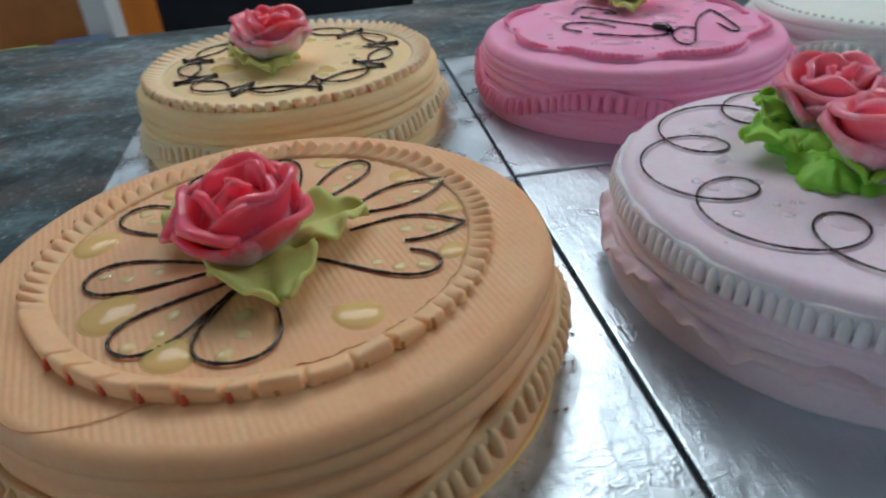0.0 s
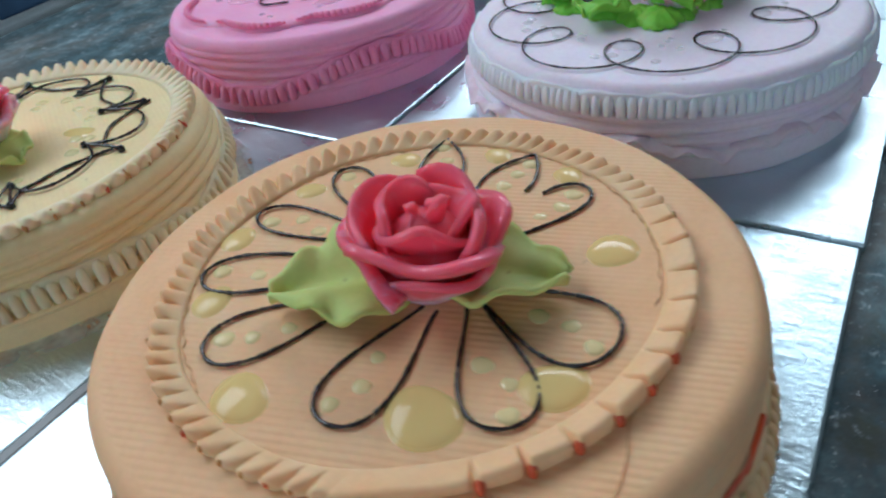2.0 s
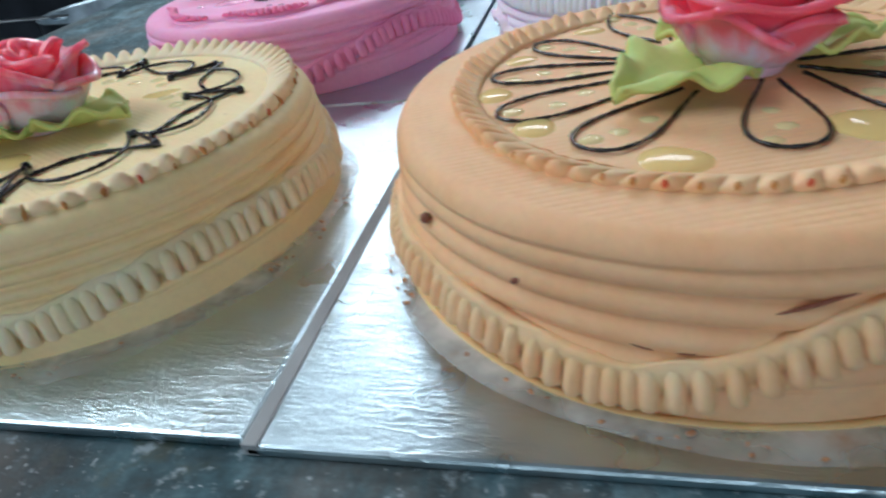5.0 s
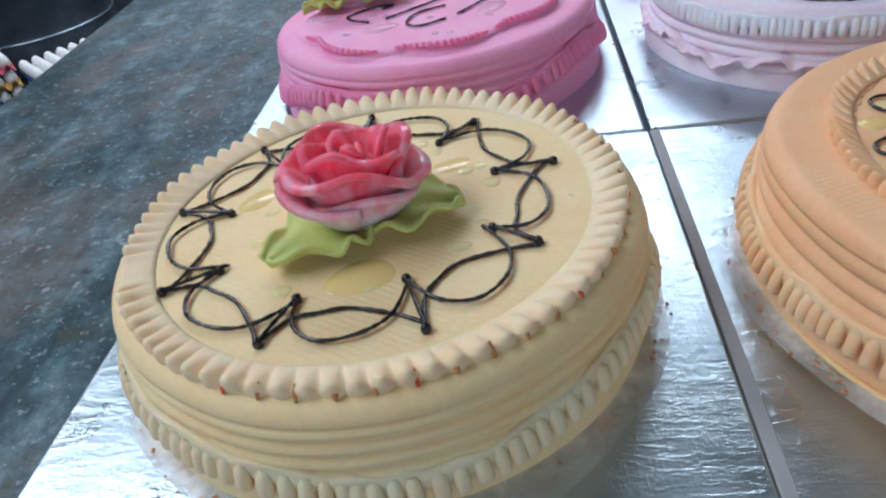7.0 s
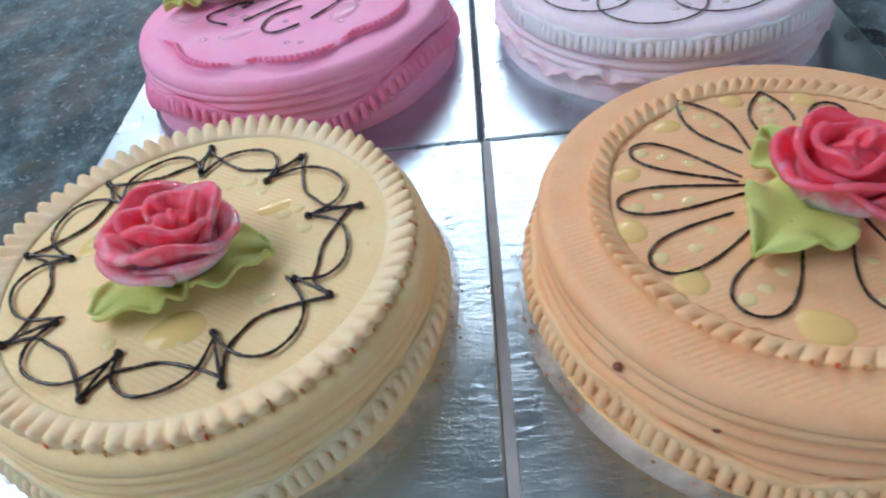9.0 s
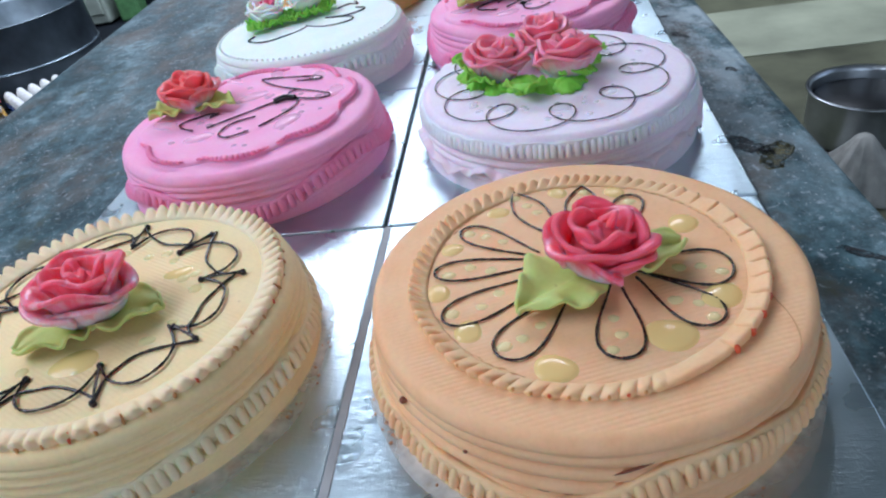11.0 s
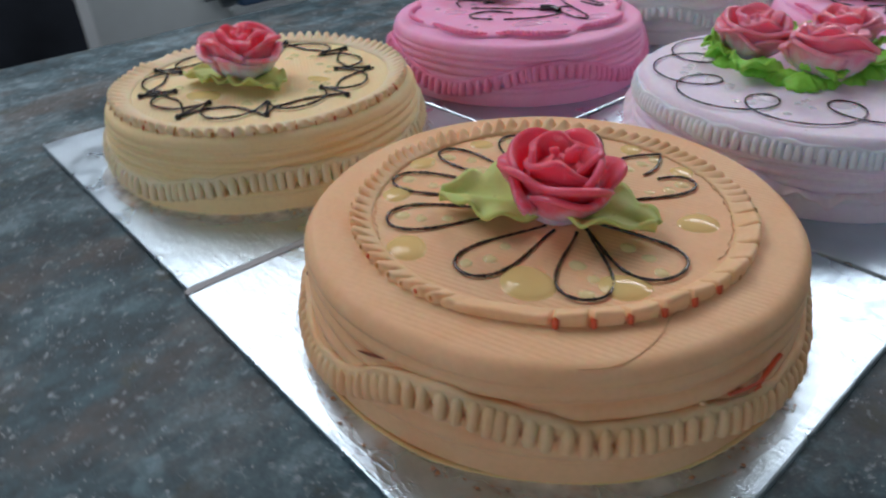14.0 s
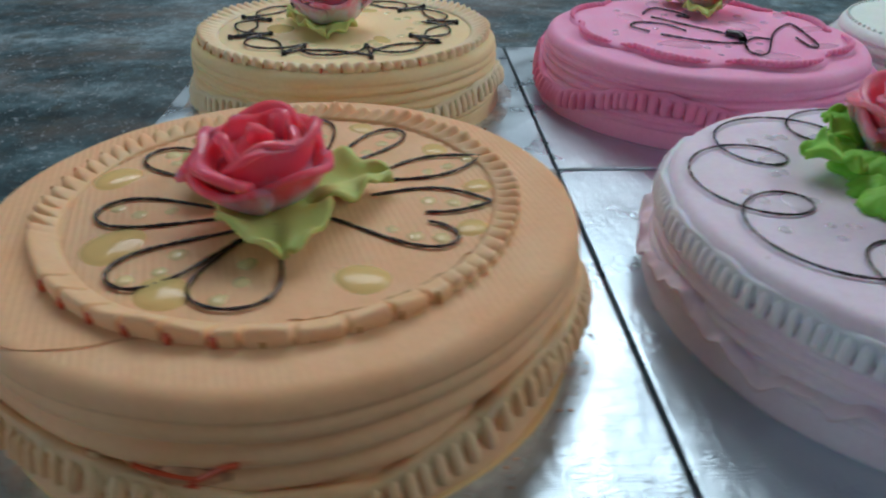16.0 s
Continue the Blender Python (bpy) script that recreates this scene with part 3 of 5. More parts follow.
slab("wall_north", box(-3.0, 3.0, 4.2, 4.35, FLOOR, 2.2), WALL_DARK, "near-black kitchen wall")
slab("wall_west", box(-3.15, -3.0, -3.2, 4.35, FLOOR, 2.2), WALL_DARK, "near-black kitchen wall behind the machines")
# east side: out of view, with an opening added for the fill lamp
slab("wall_east", box(3.0, 3.15, -3.2, 0.65, FLOOR, 2.2), WALL_MAT, "unseen pale wall beside the added east opening")
slab("wall_east_north", box(3.0, 3.15, 1.95, 4.35, FLOOR, 2.2), WALL_MAT, "unseen pale wall beside the added east opening")
slab("wall_east_top", box(3.0, 3.15, 0.65, 1.95, 1.25, 2.2), WALL_MAT, "unseen pale lintel over the added east opening")
# south side: unseen, an opening added for the fill lamp between two piers
slab("wall_south", box(-3.0, -0.7, -3.2, -3.05, FLOOR, 2.2), WALL_MAT, "unseen pale pier beside the added south opening")
slab("wall_south_east", box(1.9, 3.0, -3.2, -3.05, FLOOR, 2.2), WALL_MAT, "unseen pale pier beside the added south opening")
slab("wall_south_top", box(-0.7, 1.9, -3.2, -3.05, 1.7, 2.2), WALL_MAT, "unseen pale lintel over the added south opening")
# unseen ceiling with two roof lights, its grey set for bounce and foil reflections
for nm, b in (("ceiling", (-3.15, 3.15, -3.2, -1.4)), ("ceiling_west", (-3.15, -2.9, -1.4, 1.2)), ("ceiling_east", (-1.4, 3.15, -1.4, 1.2)), ("ceiling_middle", (-3.15, 3.15, 1.2, 2.6)), ("ceiling_north_west", (-3.15, -2.2, 2.6, 3.7)), ("ceiling_north_east", (1.0, 3.15, 2.6, 3.7)), ("ceiling_north", (-3.15, 3.15, 3.7, 4.35))):
    slab(nm, box(b[0], b[1], b[2], b[3], 2.2, 2.3), CEIL_MAT, "unseen greyish ceiling round the roof lights")

# the work table: a long stone slab, its right-hand edge not quite parallel to the boards
bm = box(-0.5, 0.322, -1.5, 2.4, TABLE - 0.045, TABLE, 0.008, 3)
table = empty("work_table", pose(-0.005, 0, 0, 0, 0, 2.0))
tagged(table, "long work table with a worn dark stone slab dusted with flour", "table")
part("tabletop", bm, STONE, table, smooth=False)
PLASTER = plain("plastered_base", (0.16, 0.18, 0.18), 0.8, vary=0.3, scale=5)
for y in (-1.1, 0.5, 2.0):
    part("pier", box(-0.40, 0.20, y - 0.1, y + 0.1, FLOOR, TABLE - 0.045, 0.004), PLASTER, table)


def stain(x, y, w, d, turn, mat, seed, label):
    rs = rnd(seed)
    a = np.linspace(0, 2 * np.pi, 40, endpoint=False)
    r = 1 + sum(0.22 / i**0.6 * np.sin(i * a + rs.rand() * 6) for i in (2, 3, 5, 8))
    ring = np.c_[w / 2 * r * np.cos(a), d / 2 * r * np.sin(a), np.zeros(40)]
    verts = np.r_[ring * (1, 1, 0) + (0, 0, 0.0), ring * 0.9 + (0, 0, 0.0006), [(0, 0, 0.0006)]]
    faces = grid_faces(2, 40, wrap_v=True) + [(40 + i, 40 + (i + 1) % 40, 80) for i in range(40)]
    ob = mesh_ob("stain", verts, faces, mat, table, label)
    ob.matrix_basis = pose(x, y, TABLE, 0, 0, turn)
    return ob


def stain_material(name, colour):
    m = plain(name, colour, 0.6, vary=0.6, scale=90)
    nt = m.node_tree
    nt.links.new(ramp(nt, noise_tex(nt, coords(nt), 230, 5, 0.7), [(0.40, (0, 0, 0)), (0.54, (0.9, 0.9, 0.9))]), nt.nodes["Principled BSDF"].inputs["Alpha"])
    return m


STAIN = stain_material("olive_stain", (0.070, 0.066, 0.020))
STAIN_DARK = stain_material("dark_stain", (0.026, 0.032, 0.036))
stain(0.285, 0.045, 0.042, 0.022, 70, STAIN, 3, "olive spot on the stone")
stain(0.272, 0.062, 0.044, 0.016, 120, STAIN_DARK, 4, "dark chip in the stone")
for i, (x, y, w, d, t) in enumerate([(0.278, 0.30, 0.010, 0.022, 30), (0.272, 0.36, 0.014, 0.008, 0), (0.268, 0.41, 0.018, 0.008, 80), (0.300, 0.20, 0.008, 0.012, 10), (0.292, -0.075, 0.030, 0.006, 140), (0.262, 0.47, 0.012, 0.02, 0), (0.255, 0.53, 0.020, 0.012, 20)]):
    stain(x, y, w, d, t, STAIN_DARK, 20 + i, "dark chip in the stone")

def scrap(x, y, turn, length, width, mat, seed, label, name="peel_scrap", category="scrap"):
    """A curled dry scrap lying on the table, pointed at one end."""
    rs = rnd(seed)
    u, v = np.meshgrid(np.linspace(-1, 1, 9), np.linspace(0, 1, 17), indexing="ij")
    half = width / 2 * np.sin(np.pi * np.clip(v * 0.93 + 0.07, 0, 1)) ** 0.7 * (1 + 0.15 * np.sin(9 * v + rs.rand() * 6))
    P = np.stack([(v - 0.5) * length, u * half + 0.1 * width * np.sin(4 * v), 0.0009 + 0.12 * width * u**2 + 0.07 * width * (1 + np.sin(7 * v + rs.rand() * 6))], -1)
    vv, ff = sheet(P, 0.0012)
    ob = mesh_ob(name, vv, ff, mat)
    ob.matrix_basis = pose(x, y, TABLE, 0, 0, turn)
    return tagged(ob, label, category)


PEEL = plain("dry_yellow_peel", (0.40, 0.27, 0.07), 0.6, vary=0.6, scale=160, relief=0.0006)
scrap(0.165, -0.291, 98, 0.024, 0.013, PEEL, 8, "dry yellow-brown scrap of peel lying on the stone")

# ---- boards and cakes ----
BOARDS = [(0.1255, -0.1255, 0.249, 0.249, 0.0, 0.0, 0.0), (-0.1250, -0.1240, 0.2505, 0.247, 0.0, 0.0, 0.0), (-0.1255, 0.1225, 0.248, 0.243, 0.0, 0.0, 0.0), (0.1265, 0.1225, 0.250, 0.243, 0.0, 0.0, 0.0),
          (-0.1255, 0.3600, 0.248, 0.230, 0.0, 0.0, 0.0), (0.1265, 0.3600, 0.248, 0.230, 0.0, 0.0, 0.0), (-0.1275, 0.5930, 0.248, 0.234, 0.0, 0.0, 0.0), (0.1245, 0.5930, 0.248, 0.234, 0.0, 0.0, 0.0)]
for x, y, w, d, z, turn, tip in BOARDS:
    board = foil_board(x, y, w, d, z, turn, tip)
    if x > 0 and y < 0:
        part("edge_tape", box(-w / 2 - 0.0004, -w / 2 + 0.0045, -d / 2, d / 2, -0.0035, 0.0006, 0.0004), TAPE, board, "dull grey paper tape along the edge")


# base and tip of each chocolate petal, its half width (mm), and where its line starts and stops
DAISY = [((15, -16), (12, -63), 8.8, 0, 1, False), ((27, -10), (55, -44.5), 9, 0, 1, False), ((25, -3), (69, -9), 11.5, 0, 1, False), ((17, 18), (33.5, 59.5), 7, 0.24, 1, False), ((4, 30), (7.5, 73.5), 8, 0, 0.78, True),
         ((-12, 30), (-31.5, 73), 7.5, 0, 1, True), ((-20, 12), (-59.5, 39.5), 7, 0, 1, False), ((-16, 6), (-72, 3), 7, 0, 1, False), ((-13, -5), (-65, -33), 8.5, 0, 0.93, False), ((-8, -20), (-38, -58.5), 9, 0, 1, False)]
DAISY_DROPS = [(33.5, -50, 9.6), (59.5, -27.5, 7.8), (54, 29.5, 7.4), (24.5, 65, 5.0), (-6.5, 69.5, 4.9), (-40, 54.5, 5.2), (-64, 23, 5.0), (-69, -12, 5.8), (-53, -40.5, 6.2), (-15.5, -66, 7.8)]


def ribbon_border(cake, r0, r1, H, mat):
    """A flat ribbon gathered into small rolls round the top; to the east the rolls are long, with a notch between each two."""
    k = 1500
    a = np.linspace(0, 2 * np.pi, k, endpoint=False)
    deg = (np.degrees(a) + 180) % 360 - 180
    ease = lambda lo, hi: 1 / (1 + np.exp(-(deg - lo) / 1.2)) / (1 + np.exp((deg - hi) / 1.2))
    long = ease(-50, 43)
    flat = ease(-71, -49)
    pitch = 4.6 + 4.0 * long + 0.5 * np.sin(3 * a + 1) + 0.4 * np.sin(7 * a)
    p = np.cumsum(360 / k / pitch)
    p = p - p[int(k * 312.5 / 360)]
    fold = np.abs(np.sin(np.pi * p))
    t = (1 - long) * fold ** 0.62 + long * np.clip(fold * 3.2, 0, 1) ** 0.7
    t = t * (1 - flat) + 0.72 * flat
    t = t * (0.88 + 0.12 * np.sin(11 * a + 2) * np.sin(4 * a))
    lift = 1 + 0.25 * np.sin(2 * a + 2.2) + 0.12 * np.sin(17 * a)
    wave = 0.0005 * np.sin(3 * a + 1) + 0.0004 * np.sin(8 * a)
    sec = [(-0.06, -0.20, 0.0), (0.0, 0.10, 0.1), (0.06, 0.20, 0.25), (0.20, 0.30, 0.45), (0.40, 0.48, 0.75), (0.60, 0.68, 0.95), (0.78, 0.84, 1.0), (0.90, 0.86, 1.0), (0.98, 0.70, 1.0), (1.0, 0.40, 1.0), (0.97, 0.0, 0.9), (0.92, -0.25, 0.7)]
    V = np.zeros((k, len(sec), 3))
    for j, (u, w, g) in enumerate(sec):
        r = r0 + wave + (r1 - r0) * (u - 0.22 * g * (1 - t) + 0.05 * g * flat)
        z = H + 0.0056 * lift * (w * (1 - 0.95 * g * (1 - t)) if w > 0 else w)
        skew = -0.045 * u * (1 - 0.75 * long)
        V[:, j, 0], V[:, j, 1], V[:, j, 2] = r * np.cos(a + skew), r * np.sin(a + skew), z
    ob = mesh_ob("top_border", V.reshape(-1, 3), grid_faces(k, len(sec), wrap_u=True, wrap_v=True, flip=True), mat, cake, "ribbon of icing gathered into small rolls round the top")
    # the hollow mouths of the rolls at the front, their shade painted as orange plugs
    for n in range(int(p.min()) - 1, int(p.max()) + 1):
        i = int(np.argmin(np.abs(p - n - 0.5)))
        if -131 < deg[i] < -72:
            ang = a[i] - 0.045
            q = polar(r1 - 0.0003, math.degrees(ang))
            v, f = revolve([(0, 0.9), (0.6, 0.7), (1.0, 0.0), (0.6, -0.7), (0, -0.9)], 10)
            mesh_ob("fold_mouth", v * (0.0008, 0.0009, 0.0014), f, GAP_AMBER if n % 4 else GAP_ORANGE, cake).matrix_basis = pose(q[0], q[1], H + 0.0020, 0, 0, math.degrees(ang))
    # the pressed seam along its inner edge
    for d0, d1 in ((8, 100), (118, 168), (-160, -112)):
        b = np.radians(np.linspace(d0, d1, 90))
        r = r0 - 0.0007 + 0.0004 * np.sin(31 * b) + 0.0003 * np.sin(70 * b)
        v, f = tube(np.c_[r * np.cos(b), r * np.sin(b), np.full(90, H + 0.0001)], 0.00022 * (1 + 0.6 * np.sin(83 * b)), 5)
        mesh_ob("seam", v, f, CRACK, cake, "thin darker seam beside the ribbon")
    return ob


def daisy_cake(x, y, z, H, R, turn, label, top_mat, pipe_mat, full=True):
    cake = cake_at("daisy_cake", x, y, z, turn, label)
    cake_body(cake, R, H, top_mat, 1, bands=4, tuck=0.0012, depth=0.0036)
    ribbon_border(cake, 0.0755, 0.0848, H, pipe_mat)
    garland("side_garland", cake, R + 0.0022, swags([(-180, 16), (-141, 18), (-118, 12.5), (-106, 9.5), (-94, 14), (-80, 30), (-70, 34), (-60, 31), (-50, 28), (-41, 23.5), (-33, 23), (-24, 25), (-14, 20), (3, 15), (18, 11), (45, 27), (75, 26), (105, 12), (140, 25)]), 0.0120, 128, pipe_mat, 3, 0.0046, "frilled swags of icing round the side")
    for i, (base, tip, half, start, stop, pointed) in enumerate(DAISY):
        b, q = np.array(base) / 1000, np.array(tip) / 1000
        daisy_loop(cake, H + 0.0009, b, q, half / 1000, i, start, stop, pointed)
        rs = rnd(60 + i)
        side = np.array((b[1] - q[1], q[0] - b[0])) / np.linalg.norm(q - b)
        for k in range(3):
            m = b + (q - b) * (0.46 + 0.20 * k + 0.05 * rs.rand()) + side * half * 0.0004 * (rs.rand() - 0.5) * 2
            gel_drop(cake, m[0], m[1], H, 0.0024 + 0.0011 * rs.rand(), GEL_PALE, i + k)
    for i, (px, py, r) in enumerate(DAISY_DROPS):
        gel_drop(cake, px / 1000, py / 1000, H, r / 1000, GEL_YELLOW, i, 1.06, 37 * i)
    for deg, ln, w, sd in ((-141, 0.045, 0.0205, 5), (16, 0.038, 0.0185, 6), (106, 0.041, 0.018, 7)):
        leaf(cake, 0.008 + 0.004 * math.cos(radians(deg)), -0.005 + 0.004 * math.sin(radians(deg)), H + 0.003, deg, ln, w, LEAF, sd, 0.22)
    rose(cake, pose(0.0085, -0.005, H + 0.002, 5, 4, 20), ROSE_RED, 0, 0.98, label="red rose of icing, lilac at its foot")
    b = np.linspace(0, 2 * np.pi, 160, endpoint=False)
    r = R + 0.0022 + 0.0007 * np.sin(3 * b + 1) + 0.0004 * np.sin(9 * b)
    v, f = tube(np.c_[r * np.cos(b), r * np.sin(b), np.full(160, 0.0012)], 0.0012, 8, True)
    mesh_ob("foot_bead", v, f, FOOT, cake, "yellow cream showing at the foot")
    # the folded end where the garland meets
    for deg, z0, z1, fat in ((-20.5, 0.0310, 0.0150, 0.0030),):
        ss = np.linspace(0, 1, 10)
        V = []
        for t in ss:
            c2 = polar(R + 0.0008 + 0.0020 * math.sin(math.pi * t), deg + 6.0 * t * t)
            w = fat * math.sin(math.pi * min(max(t, 0.04), 0.96)) ** 0.45
            er, et = polar(1, deg), polar(1, deg + 90)
            V.append([(*(c2 + w * math.cos(b) * et + 0.9 * w * math.sin(b) * er), z0 + (z1 - z0) * t) for b in np.linspace(0, 2 * math.pi, 10, endpoint=False)])
        mesh_ob("ribbon_fold", np.array(V).reshape(-1, 3), grid_faces(10, 10, wrap_v=True), pipe_mat, cake)
    # orange streaks laid in the notches between the folds
    for k in range(11):
        q = polar(1, -47.5 + 8.55 * k)
        fat = 1.3 if k < 7 else 1.0
        v, f = tube([(q[0] * 0.0830, q[1] * 0.0830, H + 0.0030), (q[0] * 0.0838, q[1] * 0.0838, H + 0.0026), (q[0] * 0.0843, q[1] * 0.0843, H + 0.0012), (q[0] * 0.0844, q[1] * 0.0844, H - 0.0004)], [0.0005 * fat, 0.0010 * fat, 0.0010 * fat, 0.0007 * fat], 6)
        mesh_ob("gap_streak", v, f, GAP_ORANGE if k < 6 else GAP_AMBER, cake)
    for deg, sweep, zz, up, fat in ((-89, 10, 0.0330, 0.0060, 0.0006), (-106, 4, 0.0225, -0.002, 0.0005), (-99, 3, 0.0205, 0.001, 0.0004), (-143, 1.6, 0.0335, 0.003, 0.0018), (-122, 1.5, 0.030, 0.002, 0.0010)):
        pts = [(*polar(R + 0.0004, deg + sweep * s), zz + up * s) for s in np.linspace(0, 1, 7)]
        v, f = tube(pts, fat * np.sin(np.linspace(0.25, 2.9, 7)), 7)
        mesh_ob("gap_streak", v, f, GAP_BROWN, cake)
    # the open seam beside the folded end, orange streaks across it
    u, w = np.meshgrid(np.linspace(-1, 1, 13), np.linspace(-1, 1, 9), indexing="ij")
    mid, tall = 0.0245 + 0.0015 * u, 0.0052 * (1 - np.abs(u) ** 1.6) + 0.0004
    aa, rr = np.radians(-8.0 + 7.0 * u), R + 0.0014 - 0.0010 * (u**2 + w**2)
    v, f = sheet(np.stack([rr * np.cos(aa), rr * np.sin(aa), mid + tall * w], -1), 0.0010)
    mesh_ob("open_seam", v, f, SEAM, cake, "torn orange-brown opening in the icing")
    for pts, fat in ((((-14.5, 29.5), (-11, 28), (-7, 27), (-4.5, 27)), 0.0007), (((-6.5, 25.5), (-4, 28), (-1.5, 31), (0.5, 32)), 0.0009), (((-9.8, 20.5), (-8.6, 20.8), (-7.6, 21.2)), 0.0014), (((-7.2, 23.5), (-6.2, 23.9), (-5.4, 24.2)), 0.0011)):
        P = [(*polar(R + 0.0016, d), zz / 1000) for d, zz in pts]
        v, f = tube(glide(P, 4), fat, 7)
        mesh_ob("gap_streak", v, f, GAP_ORANGE, cake)
    pts = [(0.0740, -0.0710, H - 0.0016), (0.0800, -0.0640, H - 0.0013), (0.0830, -0.0560, H - 0.0007), (0.0835, -0.0470, H - 0.0002), (0.0825, -0.0390, H - 0.0001), (0.0800, -0.0300, H), (0.0805, -0.0220, H), (0.0790, -0.0150, H)]
    v, f = tube(glide(pts, 6), 0.00020, 5)
    mesh_ob("crack", v, f, CRACK, cake, "hairline crack in the icing")
    return cake


def crumbs(x, y, r, n, seed):
    """Crumbs and smears fallen round the foot of a cake."""
    rs = rnd(seed)
    V, F = [], []
    for _ in range(n):
        q, s = polar(r + 0.006 * rs.rand() ** 3, 360 * rs.rand()), 0.0003 + 0.0009 * rs.rand() ** 2
        v, f = revolve([(0, 0.7), (0.7, 0.5), (1, 0), (0.8, -0.3), (0, -0.3)], 6, lambda a, z: 1 + 0.3 * np.sin(2 * a + q[0] * 900) + 0 * z)
        k = len(V) * len(v)
        V.append(v * s + (x + q[0], y + q[1], 0.0004 + 0.3 * s))
        F += [tuple(i + k for i in face) for face in f]
    ob = mesh_ob("crumbs", np.concatenate(V), F, CRUMB)
    return tagged(ob, "orange-brown crumbs on the foil round a cake", "crumbs", "", "stuff")


def foil_film(x, y, r, seed):
    """Thin whitish film on the foil round the foot of a cake."""
    rs = rnd(seed)
    a = np.linspace(0, 2 * np.pi, 120, endpoint=False)
    wob = sum(rs.rand() * np.sin(i * a + rs.rand() * 6) / i**0.5 for i in (2, 3, 5, 9, 14))
    out = r + 0.0085 + 0.0040 * wob
    V = np.zeros((120, 4, 3))
    for j, (rr, zz) in enumerate(((0 * a + r - 0.006, 0.0016), (0 * a + r + 0.001, 0.0014), (out - 0.002, 0.0008), (out, 0.0001))):
        V[:, j, 0], V[:, j, 1], V[:, j, 2] = rr * np.cos(a), rr * np.sin(a), zz
    ob = mesh_ob("foil_film", V.reshape(-1, 3), grid_faces(120, 4, wrap_u=True), FILM)
    ob.matrix_basis = pose(x, y, 0)
    return tagged(ob, "thin whitish film on the foil round a cake", "smear", "", "stuff")


def film_material():
    m, nt, b = material("whitish_film")
    v = coords(nt)
    stain = ramp(nt, noise_tex(nt, v, 40, 4, 0.6), [(0.54, (0.90, 0.86, 0.78)), (0.72, (0.66, 0.34, 0.18))])
    nt.links.new(stain, b.inputs["Base Color"])
    # the film thins away outwards
    ln = nt.nodes.new("ShaderNodeVectorMath")
    ln.operation = "LENGTH"
    nt.links.new(v, ln.inputs[0])
    thin = nt.nodes.new("ShaderNodeMapRange")
    thin.inputs["From Min"].default_value, thin.inputs["From Max"].default_value = 0.108, 0.121
    thin.inputs["To Min"].default_value, thin.inputs["To Max"].default_value = 1.0, 0.0
    nt.links.new(ln.outputs["Value"], thin.inputs["Value"])
    cover = nt.nodes.new("ShaderNodeMath")
    cover.operation = "MULTIPLY"
    nt.links.new(thin.outputs[0], cover.inputs[0])
    nt.links.new(ramp(nt, noise_tex(nt, v, 34, 4, 0.6), [(0.34, (0.05, 0.05, 0.05)), (0.62, (0.75, 0.75, 0.75))]), cover.inputs[1])
    nt.links.new(cover.outputs[0], b.inputs["Alpha"])
    b.inputs["Roughness"].default_value = 0.35
    bump(nt, b, [(noise_tex(nt, v, 120, 3), 0.2, 0.0006)])
    return m


FILM = film_material()
foil_film(0.127, -0.128, 0.1085, 81)
foil_film(-0.1265, -0.125, 0.1055, 82)
CRUMB = plain("crumb", (0.52, 0.24, 0.11), 0.8, vary=0.4, scale=200)
crumbs(0.127, -0.128, 0.1105, 170, 5)
crumbs(-0.1265, -0.125, 0.1075, 140, 6)
daisy_cake(0.127, -0.128, 0.0, 0.051, 0.105, 0, "round peach cake piped with a chocolate daisy and red rose", PEACH, PEACH_SIDE)


def ring_units(cake, z, count, r_out, r_in, start, seed=0):
    """Chocolate lens loops joined by knotted zigzags; the ring sits a little off the middle."""
    def polar(r, deg):
        return np.array([r * math.cos(radians(deg)) - 0.005, r * math.sin(radians(deg)) - 0.001])
    step = 360.0 / count
    for i in range(count):
        a = start + i * step
        ro, ri = r_out * (1 + 0.03 * math.sin(3 * i + seed)), r_in * (1 + 0.04 * math.cos(2 * i + seed))
        mid = (ro + ri) / 2
        ctrl = [polar(ro, a), polar(mid - 0.003, a + 0.10 * step), polar(ri + 0.002, a + 0.30 * step), polar(ri + 0.001, a + 0.55 * step), polar(mid, a + 0.86 * step), polar(ro - 0.001, a + 1.0 * step)]
        line(cake, glide(ctrl, 7), z, 0.00072, seed=i)
        ctrl = [polar(ri - 0.004, a + 0.06 * step), polar(mid, a + 0.16 * step), polar(ro - 0.002, a + 0.36 * step), polar(ro - 0.003, a + 0.62 * step), polar(mid, a + 0.85 * step), polar(ri - 0.004, a + 1.06 * step)]
        line(cake, glide(ctrl, 7), z + 0.0005, 0.00072, seed=i + 3)
        line(cake, glide([polar(ro, a), polar(mid, a + 0.02 * step), polar(ri - 0.004, a + 0.06 * step)], 5), z + 0.0010, 0.0007, seed=i + 5)
        for q in (polar(ro, a), polar(ri - 0.004, a + 0.06 * step)):
            v, f = revolve([(0, 0.0022), (0.0012, 0.0018), (0.0018, 0.0006), (0.0016, -0.0012), (0, -0.0012)], 10)
            k = mesh_ob("chocolate_knot", v, f, CHOCOLATE, cake)
            k.matrix_basis = pose(q[0], q[1], z)


